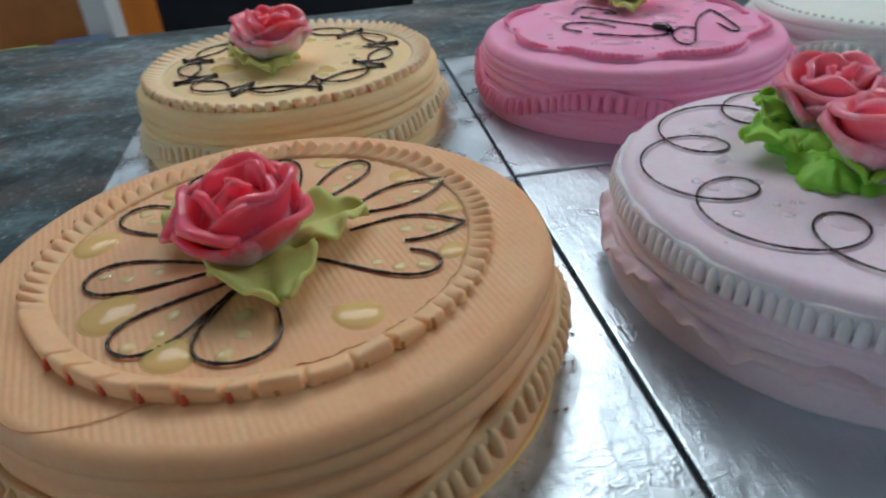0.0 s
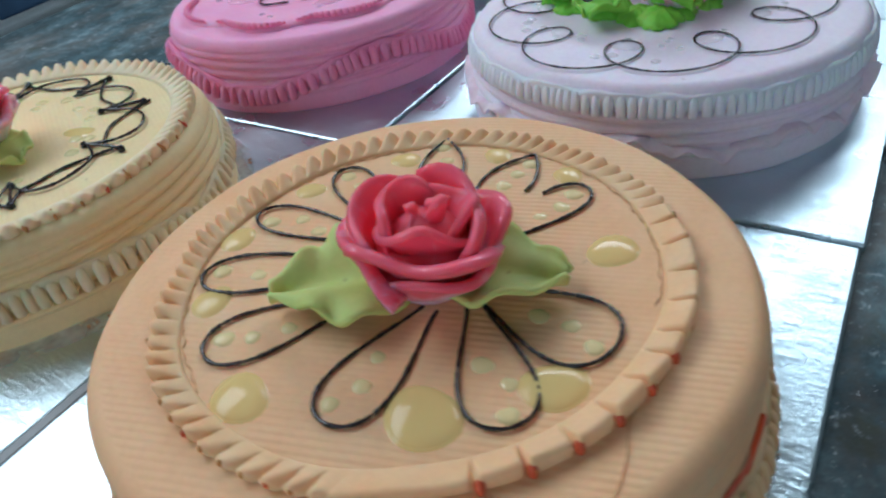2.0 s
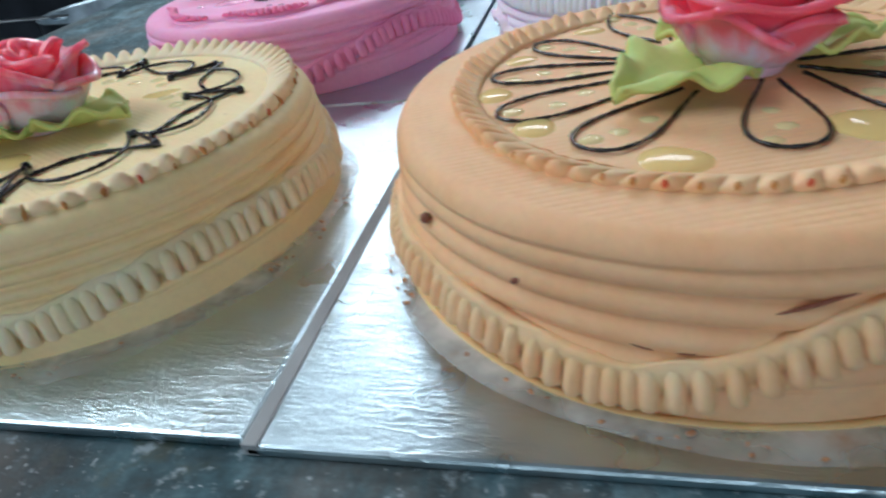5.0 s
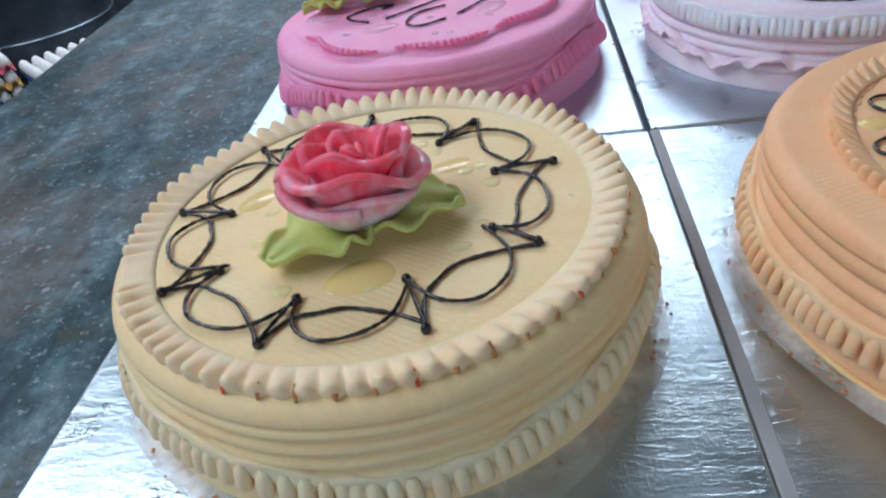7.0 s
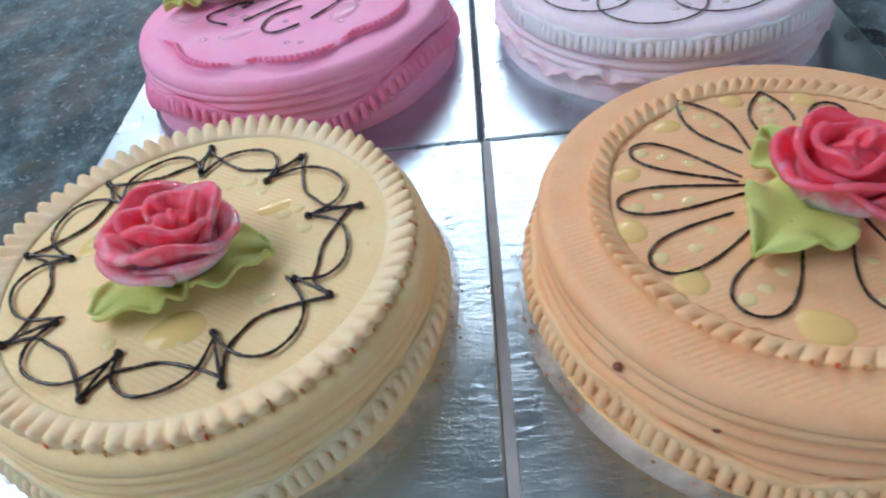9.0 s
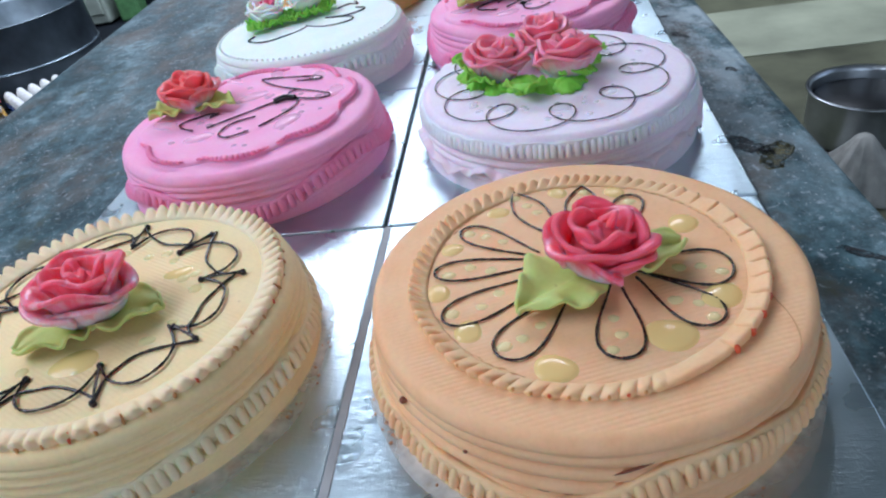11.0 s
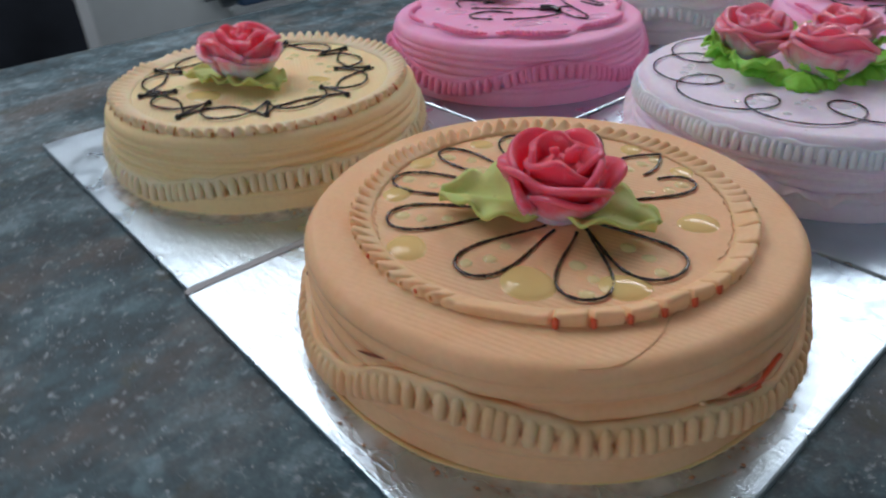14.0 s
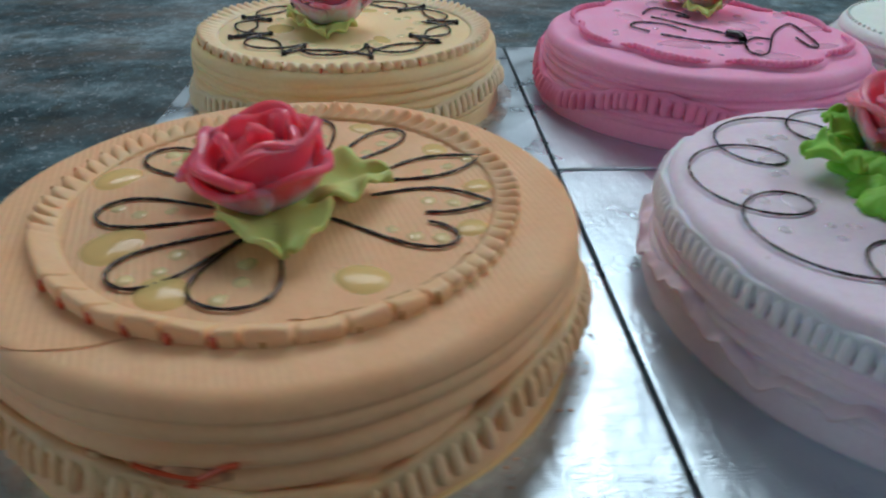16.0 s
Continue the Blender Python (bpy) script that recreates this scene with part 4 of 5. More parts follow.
def ring_cake(x, y, z, H, R, turn, label, top_mat, pipe_mat, mat_rose):
    cake = cake_at("ring_cake", x, y, z, turn, label)
    cake_body(cake, R, H, top_mat, 11)
    pleated_ring("top_border", cake, 0.0905, H - 0.001, 78, 0.0125, 0.0095, pipe_mat, 12, smooth=(-168, -150), lean=0.2, label="tall pleated ribbon of icing round the top")
    garland("side_garland", cake, R + 0.002, swags([(-140, 24), (-110, 20), (-82, 12.5), (-69, 12), (-59, 15.5), (-49, 19), (-40, 21), (-30, 22), (-16, 21), (2, 19), (15, 13), (40, 20), (70, 26), (100, 14), (140, 22), (180, 14)]), 0.012, 112, pipe_mat, 13, 0.0042, "frilled swags of icing round the side")
    ring_units(cake, H + 0.0009, 9, 0.077, 0.059, 95)
    for x0, y0, r, s, t in ((0.029, 0.024, 0.0085, 1.55, 30), (0.003, -0.044, 0.0115, 1.25, 10), (-0.050, 0.011, 0.009, 1.2, 60)):
        gel_drop(cake, x0, y0, H - 0.001, r, GEL_YELLOW, int(1000 * r), s, t)
    rs = rnd(14)
    for deg in range(0, 360, 24):
        for k in range(1 + (deg // 24) % 2):
            q = polar(0.040 + 0.014 * rs.rand(), deg + 14 * rs.rand())
            gel_drop(cake, q[0], q[1], H, 0.0027 + 0.0013 * rs.rand(), GEL_PALE, deg // 24)
    # amber and orange beads paint the dark gaps between the border rolls
    for k in range(21):
        q = polar(0.0966, -108 + 6.9 * k)
        v, f = tube([(q[0] * 0.975, q[1] * 0.975, H + 0.0036), (q[0], q[1], H + 0.0010), (q[0] * 1.008, q[1] * 1.008, H - 0.0006)], [0.0004, 0.0008 + 0.0004 * (k % 3 == 0), 0.0004], 6)
        mesh_ob("gap_streak", v, f, GAP_AMBER if k % 5 else GAP_ORANGE, cake)
    for deg, ln, w, sd in ((-139, 0.037, 0.0200, 15), (6, 0.039, 0.0185, 16)):
        leaf(cake, -0.001, -0.013, H + 0.002, deg, ln, w, LEAF, sd, 0.22)
    rose(cake, pose(-0.003, -0.010, H + 0.002, 4, -3, 130), mat_rose, 1, 1.06, label="red rose of icing, pale at its foot")
    return cake


ring_cake(-0.1265, -0.125, 0.0, 0.047, 0.102, 0, "round cream-coloured cake ringed with looping chocolate line and red rose", CREAM, CREAM_SIDE, ROSE_MIXED)


def lobed_pad(cake, H, mat, frill, seed):
    """A raised cushion of icing with a lobed, frilled edge."""
    n, k = 180, 8
    a = np.linspace(0, 2 * np.pi, n, endpoint=False)
    lobes = 0.080 + 0.0075 * np.abs(np.sin(4.0 * a + 0.4)) + 0.003 * np.sin(2 * a)
    V = np.zeros((n, k, 3))
    for j, (s, z) in enumerate(((0, 0.0018), (0.5, 0.0018), (0.82, 0.0018), (0.90, 0.0024), (0.96, 0.0027), (1.01, 0.0020), (1.04, 0.0006), (1.055, -0.002))):
        V[:, j, 0], V[:, j, 1], V[:, j, 2] = lobes * s * np.cos(a), lobes * s * np.sin(a), H + z
    mesh_ob("raised_pad", V.reshape(-1, 3), grid_faces(n, k, wrap_u=True, flip=False), mat, cake, "raised lobed cushion of pink icing")
    for a0, a1 in ((-100, -62), (-58, -18), (-12, 30), (36, 74), (80, 118), (122, 162), (-150, -106)):
        k2 = 90
        a = np.radians(np.linspace(a0, a1, k2))
        r = 0.080 + 0.0075 * np.abs(np.sin(4.0 * a + 0.4)) + 0.003 * np.sin(2 * a) + 0.001
        t = pleats(np.linspace(0, (a1 - a0) / 2.6, k2), 0.7)
        ends = np.sin(np.linspace(0.12, math.pi - 0.12, k2)) ** 0.5
        r = r + 0.0012 * t
        pts = np.c_[r * np.cos(a), r * np.sin(a), H + 0.0024 + 0.0010 * t]
        v, f = tube(pts, (0.0010 + 0.0014 * t) * ends, 8)
        mesh_ob("frill", v, f, frill, cake, "deep pink frilled edge")


SCRIPT = [
    [(-32, -8), (-26, -1), (-38, -2), (-54, -13), (-52, -22), (-38, -31)],
    [(-27, -28), (-3, -9), (22, 10), (40, 11), (38, -11), (20, -36)],
    [(11, -16), (-7, -25), (-12, -42), (-2, -50), (13, -42)],
    [(29, 52), (50, 51), (45, 58), (-2, 66), (-4, 60), (19, 41), (65, 16), (62, 7), (42, 12), (29, 24), (33, 32)],
]


def lobed_cake(x, y, z, H, R, turn, label, swag, seed, rose_at, blots=False):
    cake = cake_at("lobed_cake", x, y, z, turn, label)
    cake_body(cake, R, H, PINK, seed)
    lobed_pad(cake, H, PINK, PINK_DEEP, seed)
    garland("side_garland", cake, R + 0.003, lambda a: 0.020 + 0.0080 * np.cos(4 * (a + radians(31))), 0.012, 112, PINK_DEEP, seed + 1, 0.0045, "frilled deep pink swags round the side")
    for i, s in enumerate(SCRIPT):
        line(cake, glide(np.array(s) / 1000.0, 9), H + 0.0029, 0.0007, seed=i, name="chocolate_flourish")
    v, f = tube(glide([(0.020, 0.009, H + 0.0036), (0.029, 0.013, H + 0.0045), (0.038, 0.012, H + 0.0036)], 6), 0.0026, 8)
    mesh_ob("chocolate_knot", v, f, CHOCOLATE, cake)
    if blots:
        for px, py in ((0.010, -0.006), (0.044, -0.008), (-0.010, -0.026)):
            v, f = revolve([(0, 0.0016), (0.0026, 0.0012), (0.0036, 0.0002), (0.0030, -0.001), (0, -0.001)], 12)
            mesh_ob("chocolate_blot", v, f, CHOCOLATE, cake).matrix_basis = pose(px, py, H + 0.003, 0, 0, 40)
    for i, (px, py, r) in enumerate(((-72, -11, 7), (-29, -43, 7), (-5, 30, 8), (41, -29, 8), (70, 22, 8), (47, 62, 7), (4, 76, 7), (-36, 72, 6))):
        gel_drop(cake, px / 1000, py / 1000, H + 0.002, r / 1000, GEL_PINK, i, 1.5, 20 * i)
    rs = rnd(seed + 5)
    for i in range(26):
        q = polar(0.02 + 0.05 * rs.rand(), 360 * rs.rand())
        gel_drop(cake, q[0], q[1], H + 0.002, 0.0016 + 0.0012 * rs.rand(), GEL_PINK, i)
    rx, ry = rose_at
    leaf(cake, rx - 0.004, ry - 0.006, H + 0.003, -152, 0.033, 0.0145, LEAF, seed + 6, 0.3)
    leaf(cake, rx + 0.006, ry - 0.005, H + 0.003, -12, 0.038, 0.0130, LEAF, seed + 7, 0.3)
    rose(cake, pose(rx, ry, H + 0.001, 3, 0, 70 + seed), ROSE_CORAL, 2, 1.0, label="coral rose of icing, pale at its foot")
    return cake


lobed_cake(-0.124, 0.121, 0.0, 0.046, 0.107, 0, "round bright pink cake with lobed top and coral rose", 4, 21, (-0.056, 0.020))


def loop_line(cake, z, R, amp, n, phase, radius=0.0005, centre=(0, 0)):
    """A chocolate line that runs round in wide scallops, with a small loop between each two."""
    th = np.linspace(0, 2 * np.pi, 520, endpoint=False)
    wob = 1 + 0.02 * np.sin(3 * th + 1)
    x = centre[0] + R * wob * np.cos(th) - amp * np.cos(n * th + phase)
    y = centre[1] + R * wob * np.sin(th) - amp * np.sin(n * th + phase)
    return line(cake, np.c_[x, y], z, radius, closed=True)


def green_clump(cake, x, y, z, heading, size, seed):
    """A ruffled shell of green icing, drawn out to a point."""
    rs = rnd(seed)
    ph = rs.rand(3) * 6
    prof = [(0, 0.0095), (0.003, 0.0094), (0.0058, 0.0082), (0.0085, 0.0062), (0.0108, 0.0034), (0.0118, 0.0012), (0.0112, -0.0008), (0, -0.001)]
    v, f = revolve(prof, 56, lambda a, z: 1 + 0.24 * np.cos(a) ** 3 + 0.24 * np.abs(np.sin(3.5 * a + ph[0] + 90 * z)) ** 0.7 + 0.06 * np.sin(9 * a + ph[1] + 200 * z))
    v = v * (size, size, 0.78 * size)
    v[:, 2] += 0.0011 * np.sin(900 * v[:, 0] + ph[2]) * np.sin(800 * v[:, 1] + ph[1])
    ob = mesh_ob("leaf", v, f, LEAF_BRIGHT, cake)
    ob.matrix_basis = pose(x, y, z, 0, 0, heading)
    return ob


def scallop_cake(x, y, z, H, R, turn):
    cake = cake_at("scallop_cake", x, y, z, turn, "round pale lilac cake with looped chocolate line and three pink roses")
    cake_body(cake, R, H, LILAC, 31)
    garland("top_skirt", cake, R + 0.0006, lambda a: 0.0368 + 0.0010 * np.sin(3 * a), 0.0110, 140, SKIRT, 32, 0.0028, "close white comb of icing under the rim")
    ruffle("side_frill", cake, R + 0.0010, 0.0185, 0.0062, BLUSH, 33, "thin waving frill of blush icing")
    loop_line(cake, H + 0.0008, 0.072, 0.0190, 10, 0.62, centre=(-0.004, -0.003))
    rs = rnd(34)
    for i in range(9):
        q = polar(0.058, 40 * i - 4) + (-0.004, -0.003)
        gel_drop(cake, q[0], q[1], H, 0.0052, GEL_CLEAR, i, 1.3, 40 * i + 86)
        for k in range(5):
            q = polar(0.052 + 0.026 * rs.rand(), 36 * i + 36 * rs.rand())
            gel_drop(cake, q[0], q[1], H, 0.0016 + 0.0012 * rs.rand(), GEL_CLEAR, i + k)
    cx, cy = -0.018, 0.013
    for deg in (-178, -152, -126, -72, -46, -20, 8, 36, 68, 98, 126, 154):
        i = deg
        green_clump(cake, cx + 0.044 * math.cos(radians(deg)), cy + 0.039 * math.sin(radians(deg)), H, deg + 25 * (rs.rand() - 0.5), 0.64 + 0.26 * rs.rand(), 600 + i)
    green_clump(cake, -0.022, -0.018, H + 0.001, -110, 1.0, 320)
    green_clump(cake, 0.008, -0.027, H + 0.001, -80, 0.88, 321)
    for i in range(7):
        deg = 360 / 7 * i + 8
        r = 0.034 + 0.005 * (i % 2)
        leaf(cake, cx + 1.10 * r * math.cos(radians(deg)), cy + r * math.sin(radians(deg)), H + 0.001, deg, 0.021 + 0.003 * rs.rand(), 0.0155, LEAF_BRIGHT, 35 + i, 0.9)
    for px, py, t, k, s in ((-0.044, 0.006, 40, 0, 0.98), (0.010, -0.009, 160, 1, 1.04), (-0.002, 0.048, 260, 2, 0.96)):
        rose(cake, pose(px, py, H + 0.0005, 8, 3, t), ROSE_PINK, k, s, label="pink rose of icing, white at its foot")
    return cake


scallop_cake(0.128, 0.123, 0.0, 0.047, 0.105, 0)


def white_cake(x, y, z, H, R, turn):
    cake = cake_at("white_cake", x, y, z, turn, "round white cake with two white roses on bright green leaves")
    cake_body(cake, R, H, WHITE, 41, bands=3)
    v, f = revolve([(0, 0.0016), (0.0010, 0.0012), (0.0015, 0.0), (0.0010, -0.0014), (0, -0.0014)], 8)
    bead = mesh_ob("bead", v, f, WHITE, cake)
    bead.matrix_basis = pose(R - 0.006, 0, H - 0.0005)
    for i in range(1, 96):
        q = polar(R - 0.006, 360 / 96 * i)
        share("bead", bead, cake, pose(q[0], q[1], H - 0.0005))
    garland("side_garland", cake, R + 0.002, lambda a: 0.020 + 0.010 * np.abs(np.cos(4 * a + 0.5)), 0.012, 96, WHITE, 42, 0.0050, "white scalloped swags round the side")
    for s in ([(-56, -20), (-58, -34), (-36, -42), (-8, -22), (0, -7)], [(0, -7), (24, -16), (48, -6), (46, 8), (24, 12), (16, 14)], [(20, 14), (44, 16), (58, 32), (46, 40)], [(24, 44), (34, 56), (46, 54), (40, 66)]):
        line(cake, glide(np.array(s) / 1000.0, 9), H + 0.0008, 0.0008, name="chocolate_flourish")
    for q in ((0.0, -0.007), (0.018, 0.014)):
        v, f = revolve([(0, 0.0016), (0.0014, 0.0012), (0.0018, 0.0), (0, -0.0006)], 10)
        mesh_ob("chocolate_knot", v, f, CHOCOLATE, cake).matrix_basis = pose(q[0], q[1], H + 0.0006)
    for i in range(12):
        s = i / 11
        for side in (-1, 1):
            leaf(cake, -0.062 + 0.074 * s, 0.002 + 0.042 * s + 0.004 * side, H + 0.001, 30 + side * 75 + 20 * math.sin(5 * i), 0.015, 0.009, LEAF_BRIGHT, 43 + i, 0.8)
    rose(cake, pose(-0.050, 0.020, H + 0.002, 6, 0, 10), ROSE_WHITE, 0, 0.85, ROSE_HEART, "white rose of icing with a pink heart")
    rose(cake, pose(-0.010, 0.042, H + 0.002, 4, 3, 200), ROSE_WHITE, 1, 0.85, ROSE_HEART, "white rose of icing with a pink heart")
    return cake


white_cake(-0.124, 0.338, 0.0, 0.048, 0.104, 0)
lobed_cake(0.113, 0.335, 0.0, 0.047, 0.102, 12, "round bright pink cake with blotted chocolate flourish and coral rose", 4, 22, (-0.040, 0.016), True)
ring_cake(-0.130, 0.585, 0.0, 0.047, 0.104, 70, "round amber cake ringed with looping chocolate line and pink rose", AMBER, AMBER, ROSE_CORAL)
daisy_cake(0.112, 0.590, 0.0, 0.051, 0.104, 40, "round amber cake piped with a chocolate daisy, far along the table", AMBER, AMBER)

# ---- behind the table ----
ALU = plain("dull_aluminium", (0.46, 0.50, 0.52), 0.32, 1.0, vary=0.3, scale=8)
STEEL = plain("worn_steel", (0.30, 0.34, 0.36), 0.35, 1.0, vary=0.35, scale=8)
DARK_STEEL = plain("dark_steel", (0.40, 0.48, 0.53), 0.42, 1.0, vary=0.4, scale=6)
WHITE_PAINT = plain("white_enamel", (0.62, 0.68, 0.68), 0.4, vary=0.12, scale=6)
BLUE_PAINT = plain("blue_enamel", (0.05, 0.11, 0.21), 0.4, vary=0.3, scale=12)
BLACK_PAINT = plain("black_enamel", (0.012, 0.014, 0.016), 0.45, vary=0.4, scale=10)
ORANGE_PAINT = plain("orange_enamel", (0.50, 0.16, 0.025), 0.5, vary=0.25, scale=6)
GREEN_PAINT = plain("green_plastic", (0.25, 0.42, 0.06), 0.5, vary=0.2)
CUPBOARD = plain("grey_green_enamel", (0.36, 0.42, 0.36), 0.5, vary=0.35, scale=7)
GREEN_DARK = plain("dull_green_plastic", (0.10, 0.26, 0.10), 0.5, vary=0.3)
SHELL = plain("white_eggshell", (0.80, 0.80, 0.77), 0.55, vary=0.06)
CLOTH = plain("grey_cloth", (0.36, 0.36, 0.33), 0.9, vary=0.25, scale=25, relief=0.002)


def pot(x, y, z, R, H, mat, label, ring=True, stem="cooking_pot"):
    p = empty(stem, pose(x, y, z))
    tagged(p, label, "pot")
    prof = [(0, 0.002), (R * 0.90, 0.002), (R * 0.97, 0.02), (R, H * 0.35), (R, H - 0.006), (R + 0.008, H), (R + 0.010, H + 0.004), (R - 0.001, H + 0.004), (R - 0.005, H - 0.01), (R - 0.006, 0.03), (R * 0.88, 0.014), (0, 0.012)]
    v, f = revolve(prof, 64)
    mesh_ob("body", v, f, mat, p)
    if ring:
        a = np.linspace(0, 2 * np.pi, 72, endpoint=False)
        v, f = tube(np.c_[(R + 0.002) * np.cos(a), (R + 0.002) * np.sin(a), np.full(72, H * 0.45)], 0.005, 8, True)
        mesh_ob("hoop", v, f, mat, p)
    return p


basin = pot(-2.42, 2.84, FLOOR + 0.006, 0.355, 0.37, DARK_STEEL, "wide dull aluminium basin standing beside the table", True, "mixing_basin")
scoop = empty("ladle", pose(-2.60, 2.60, FLOOR + 0.39, 0, 8, 40))
tagged(scoop, "flat aluminium ladle laid across the basin rim", "ladle")
part("handle", box(-0.32, 0.0, -0.028, 0.028, 0.0, 0.008, 0.003), ALU, scoop)
v, f = revolve([(0, -0.012), (0.03, -0.008), (0.045, 0.004), (0.046, 0.006), (0.03, -0.004), (0, -0.008)], 24)
mesh_ob("bowl", v, f, ALU, scoop).matrix_basis = pose(0.04, 0, 0)
cupboard = empty("cupboard", pose(-2.66, 3.95, 0, 0, 0, 0))
tagged(cupboard, "pale grey-green cupboard standing against the near-black wall", "cupboard")
part("body", box(-0.24, 0.16, -0.15, 0.2, FLOOR + 0.02, 0.35, 0.012), CUPBOARD, cupboard)
part("door", box(-0.22, 0.14, -0.165, -0.152, FLOOR + 0.08, 0.32, 0.006), CUPBOARD, cupboard)
crate = part("green_crate", box(-0.07, 0.07, -0.08, 0.08, 0, 0.26, 0.02), GREEN_DARK)
crate.matrix_basis = pose(-2.38, 3.9, FLOOR + 0.006, 0, 0, 8)
tagged(crate, "dull green plastic crate on the floor beside a cupboard", "crate")
EGG = None


def egg_tray(x, y, z, turn, colour, label, eggs):
    """A moulded pulp tray of 30 with its eggs."""
    global EGG
    t = empty("egg_tray", pose(x, y, z, 0, 0, turn))
    tagged(t, label, "egg tray", "stacked egg trays")
    n = 61
    g = np.linspace(-0.15, 0.15, n)
    X, Y = np.meshgrid(g, g * 0.85, indexing="ij")
    Z = 0.022 + 0.016 * np.cos(2 * np.pi * X / 0.05) * np.cos(2 * np.pi * Y / 0.05)
    v, f = sheet(np.stack([X, Y, Z], -1), 0.003)
    mesh_ob("tray", v, f, colour, t)
    for i in range(6):
        for j in range(5):
            if not eggs(i, j):
                continue
            ex, ey = -0.125 + 0.05 * i, -0.10 + 0.05 * j
            if EGG is None:
                prof = [(0, 0.058)] + [(0.0215 * math.sin(a) * (1 - 0.10 * math.cos(a)), 0.030 + 0.028 * math.cos(a)) for a in np.linspace(0.3, 2.8, 9)] + [(0, 0.002)]
                vv, ff = revolve(prof, 14)
                EGG = mesh_ob("egg", vv, ff, SHELL, t, "white egg")
                EGG.matrix_basis = pose(ex, ey, 0.018)
            else:
                share("egg", EGG, t, pose(ex, ey, 0.018))
    return t


TRAYS = [plain("blue_pulp", (0.035, 0.075, 0.22), 0.8), plain("yellow_pulp", (0.55, 0.32, 0.07), 0.8), plain("pink_pulp", (0.55, 0.10, 0.14), 0.8)]
for k, (mat, nm) in enumerate(((TRAYS[0], "blue"), (TRAYS[0], "blue"), (TRAYS[1], "yellow"), (TRAYS[2], "pink"))):
    egg_tray(-2.24, 2.06, FLOOR + 0.006 + 0.062 * k, 40 + 2 * k, mat, "%s pulp egg tray full of white eggs, in a stack" % nm, lambda i, j: True)
for k in range(3):
    egg_tray(-1.92, 2.20, FLOOR + 0.006 + 0.062 * k, 42 + 3 * k, TRAYS[0], "blue pulp egg tray full of white eggs", lambda i, j: True)

# dough sheeter: white drum and bed, blue rail, dark frame
sheeter = empty("dough_sheeter", pose(-1.75, 0.93, 0, 0, 0, 4))
tagged(sheeter, "white dough sheeter with a blue rail and dark legs", "machine")
part("bed", box(-0.22, 0.18, -0.45, 0.17, -0.30, -0.26, 0.01), WHITE_PAINT, sheeter)
part("front_panel", box(0.10, 0.19, -0.80, -0.44, FLOOR + 0.06, -0.10, 0.006), WHITE_PAINT, sheeter)
part("side_panel", box(0.06, 0.17, -0.42, -0.22, FLOOR + 0.06, -0.27, 0.006), WHITE_PAINT, sheeter)
part("rail", box(0.19, 0.23, -0.42, 0.18, -0.235, -0.175, 0.006), BLUE_PAINT, sheeter)
v, f = revolve([(0, 0), (0.085, 0), (0.092, 0.006), (0.092, 0.60), (0.085, 0.606), (0, 0.606)], 40)
mesh_ob("drum", v, f, WHITE_PAINT, sheeter).matrix_basis = pose(0.08, 0.17, -0.10, 90, 0, 0)
v, f = revolve([(0, 0), (0.045, 0), (0.05, 0.005), (0.05, 0.04), (0.03, 0.05), (0.03, 0.09), (0, 0.09)], 28)
mesh_ob("bearing", v, f, STEEL, sheeter).matrix_basis = pose(0.17, -0.42, -0.19, 90, 0, 0)
for sy in (-0.43, 0.14):
    part("leg", box(0.12, 0.16, sy - 0.02, sy + 0.02, FLOOR, -0.26, 0.004), BLACK_PAINT, sheeter)

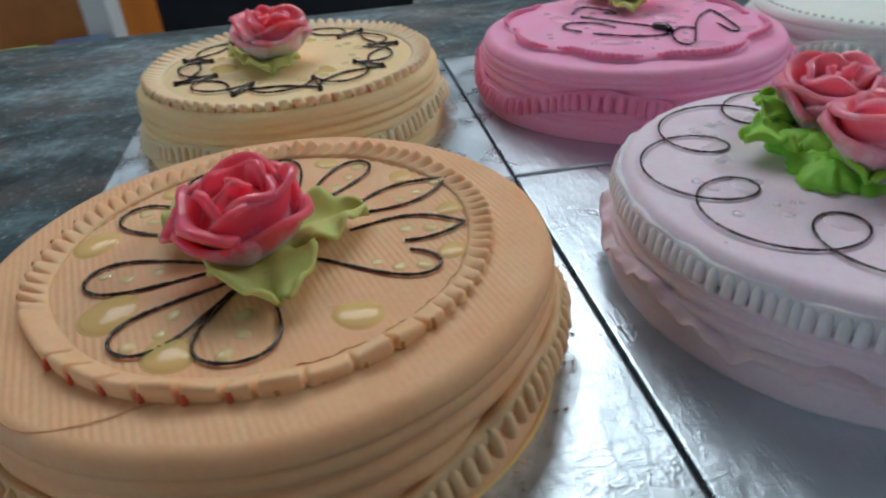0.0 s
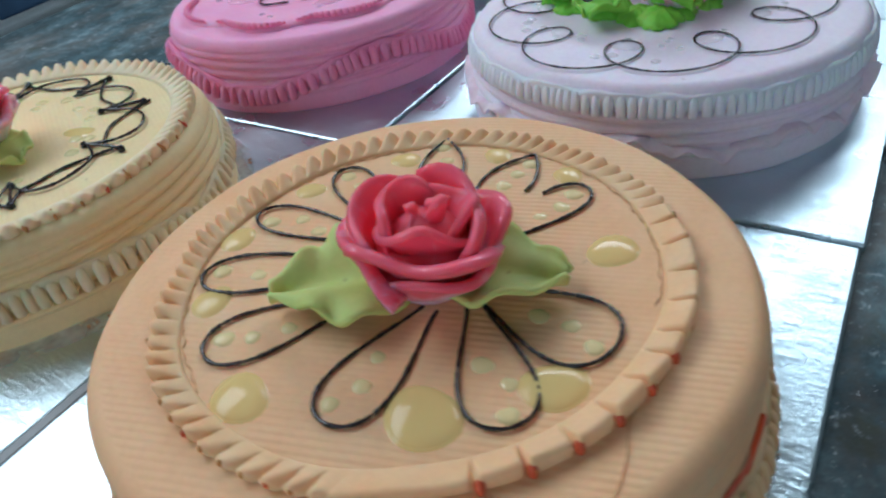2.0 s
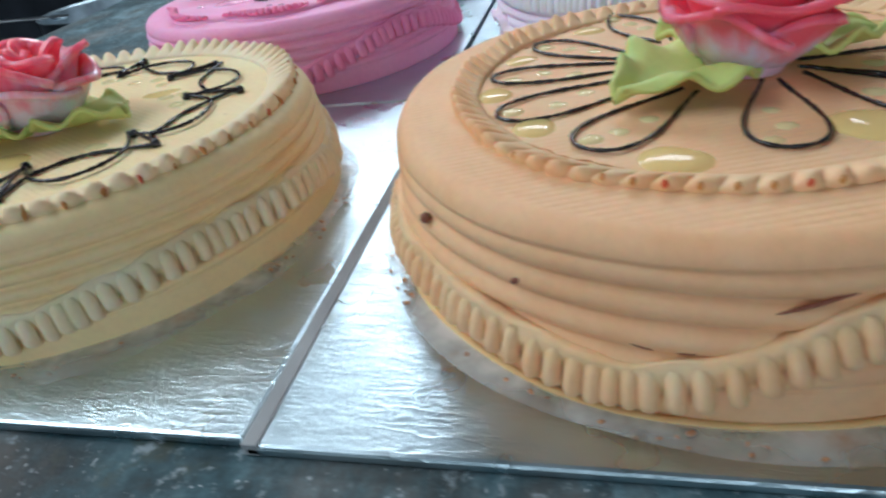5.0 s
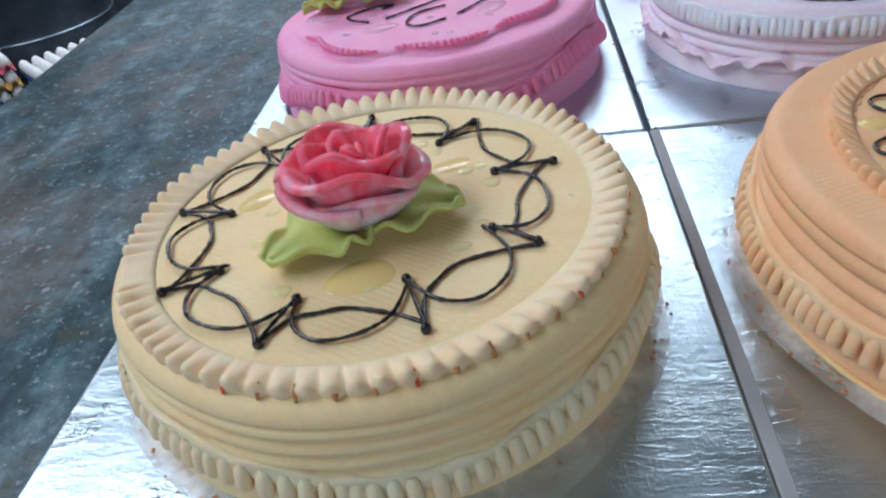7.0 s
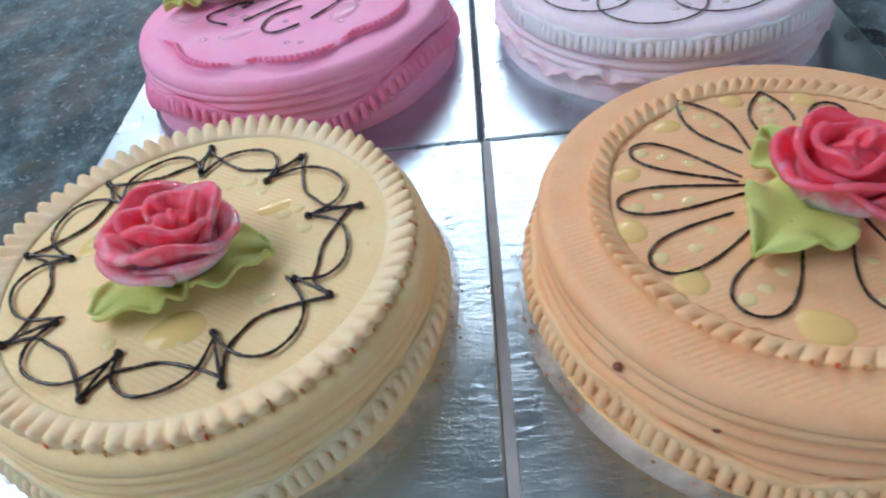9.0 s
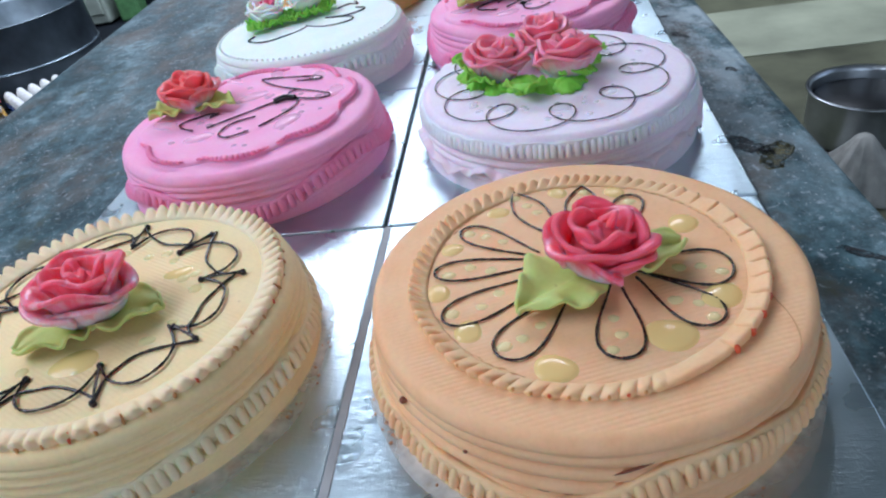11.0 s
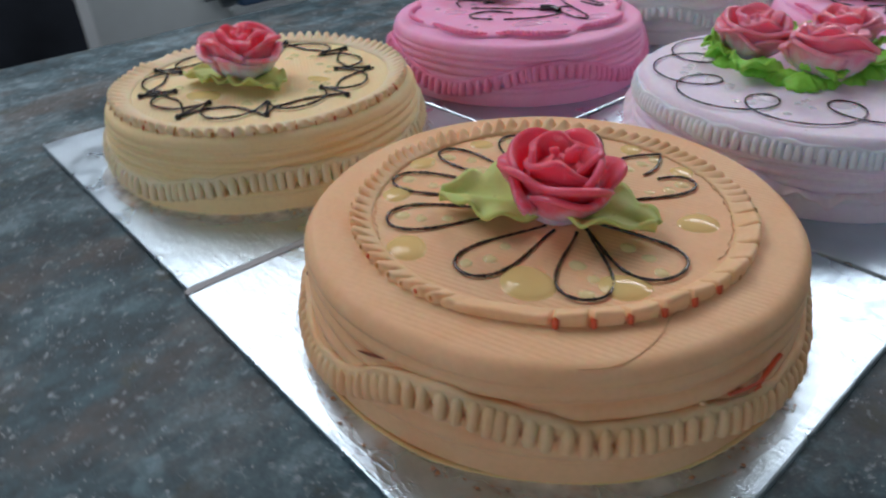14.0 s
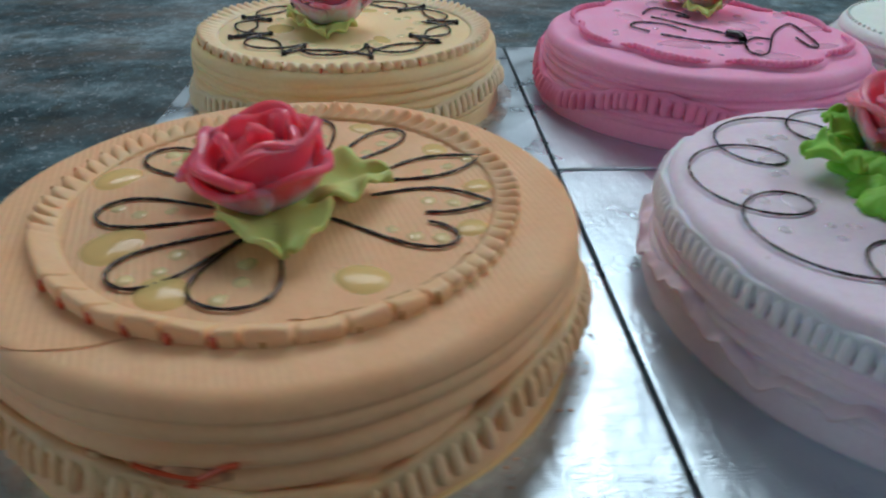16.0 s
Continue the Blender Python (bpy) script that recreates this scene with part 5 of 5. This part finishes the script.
cabinet = empty("cabinet", pose(-2.2, -1.05, 0, 0, 0, -12))
tagged(cabinet, "orange enamelled cabinet beside a dark doorway", "cabinet")
part("body", box(-0.25, 0.25, -0.30, 0.30, FLOOR + 0.03, 0.15, 0.01), ORANGE_PAINT, cabinet)
part("post", box(0.20, 0.28, 0.31, 0.39, FLOOR, 0.2, 0.004), WHITE_PAINT, cabinet, "pale blue-white corner post")
tub = part("plastic_tub", box(-0.06, 0.06, -0.07, 0.07, 0, 0.11, 0.015), GREEN_PAINT)
tub.matrix_basis = pose(-1.75, -0.98, -0.40, 0, 0, 10)
tagged(tub, "yellow green plastic tub on a dark shelf", "tub")
tin = part("storage_tin", box(-0.06, 0.06, -0.07, 0.07, 0, 0.12, 0.01), BLUE_PAINT)
tin.matrix_basis = pose(-1.75, -0.80, -0.40, 0, 0, 10)
tagged(tin, "dark blue storage tin on a dark shelf", "tin")
shelf = empty("low_shelf", pose(-1.75, -0.7, 0))
tagged(shelf, "low black shelf beyond the table", "shelf")
part("top", box(-0.2, 0.2, -0.7, 0.6, -0.42, -0.40, 0.003), BLACK_PAINT, shelf)
for sy in (-0.65, 0.55):
    part("side", box(-0.2, 0.2, sy - 0.015, sy + 0.015, FLOOR, -0.42, 0.003), BLACK_PAINT, shelf)

# ---- floor on the working side ----
floor_pot = pot(1.02, 1.46, FLOOR, 0.145, 0.15, ALU, "round aluminium pot, black inside, standing on the concrete floor", False)
v, f = revolve([(0, 0.118), (0.137, 0.118), (0.138, 0.116), (0.137, 0.05), (0, 0.05)], 40)
mesh_ob("dark_inside", v, f, BLACK_PAINT, floor_pot, "flat black disc inside the pot")
rs = rnd(77)
heap = [(0, 0.15), (0.018, 0.148), (0.034, 0.125), (0.052, 0.10), (0.075, 0.07), (0.10, 0.035), (0.125, 0.012), (0.135, 0.004), (0.12, 0.0), (0, 0.0)]
v, f = revolve(heap, 60, lambda a, z: 1 + (0.16 * np.sin(5 * a + 14 * z) + 0.10 * np.sin(11 * a - 30 * z + 1) + 0.05 * np.sin(23 * a + 2)) * (0.3 + 5 * (0.15 - z)))
rag = mesh_ob("floor_rag", v, f, CLOTH)
rag.matrix_basis = pose(0.91, 1.20, FLOOR)
tagged(rag, "crumpled pale grey rag on the concrete floor", "rag")
bench = part("dark_bench", box(-0.6, 1.6, -0.25, 0.25, FLOOR, FLOOR + 0.35, 0.01), BLACK_PAINT)
bench.matrix_basis = pose(0.9, 3.75, 0)
tagged(bench, "low black bench against the far wall", "bench")
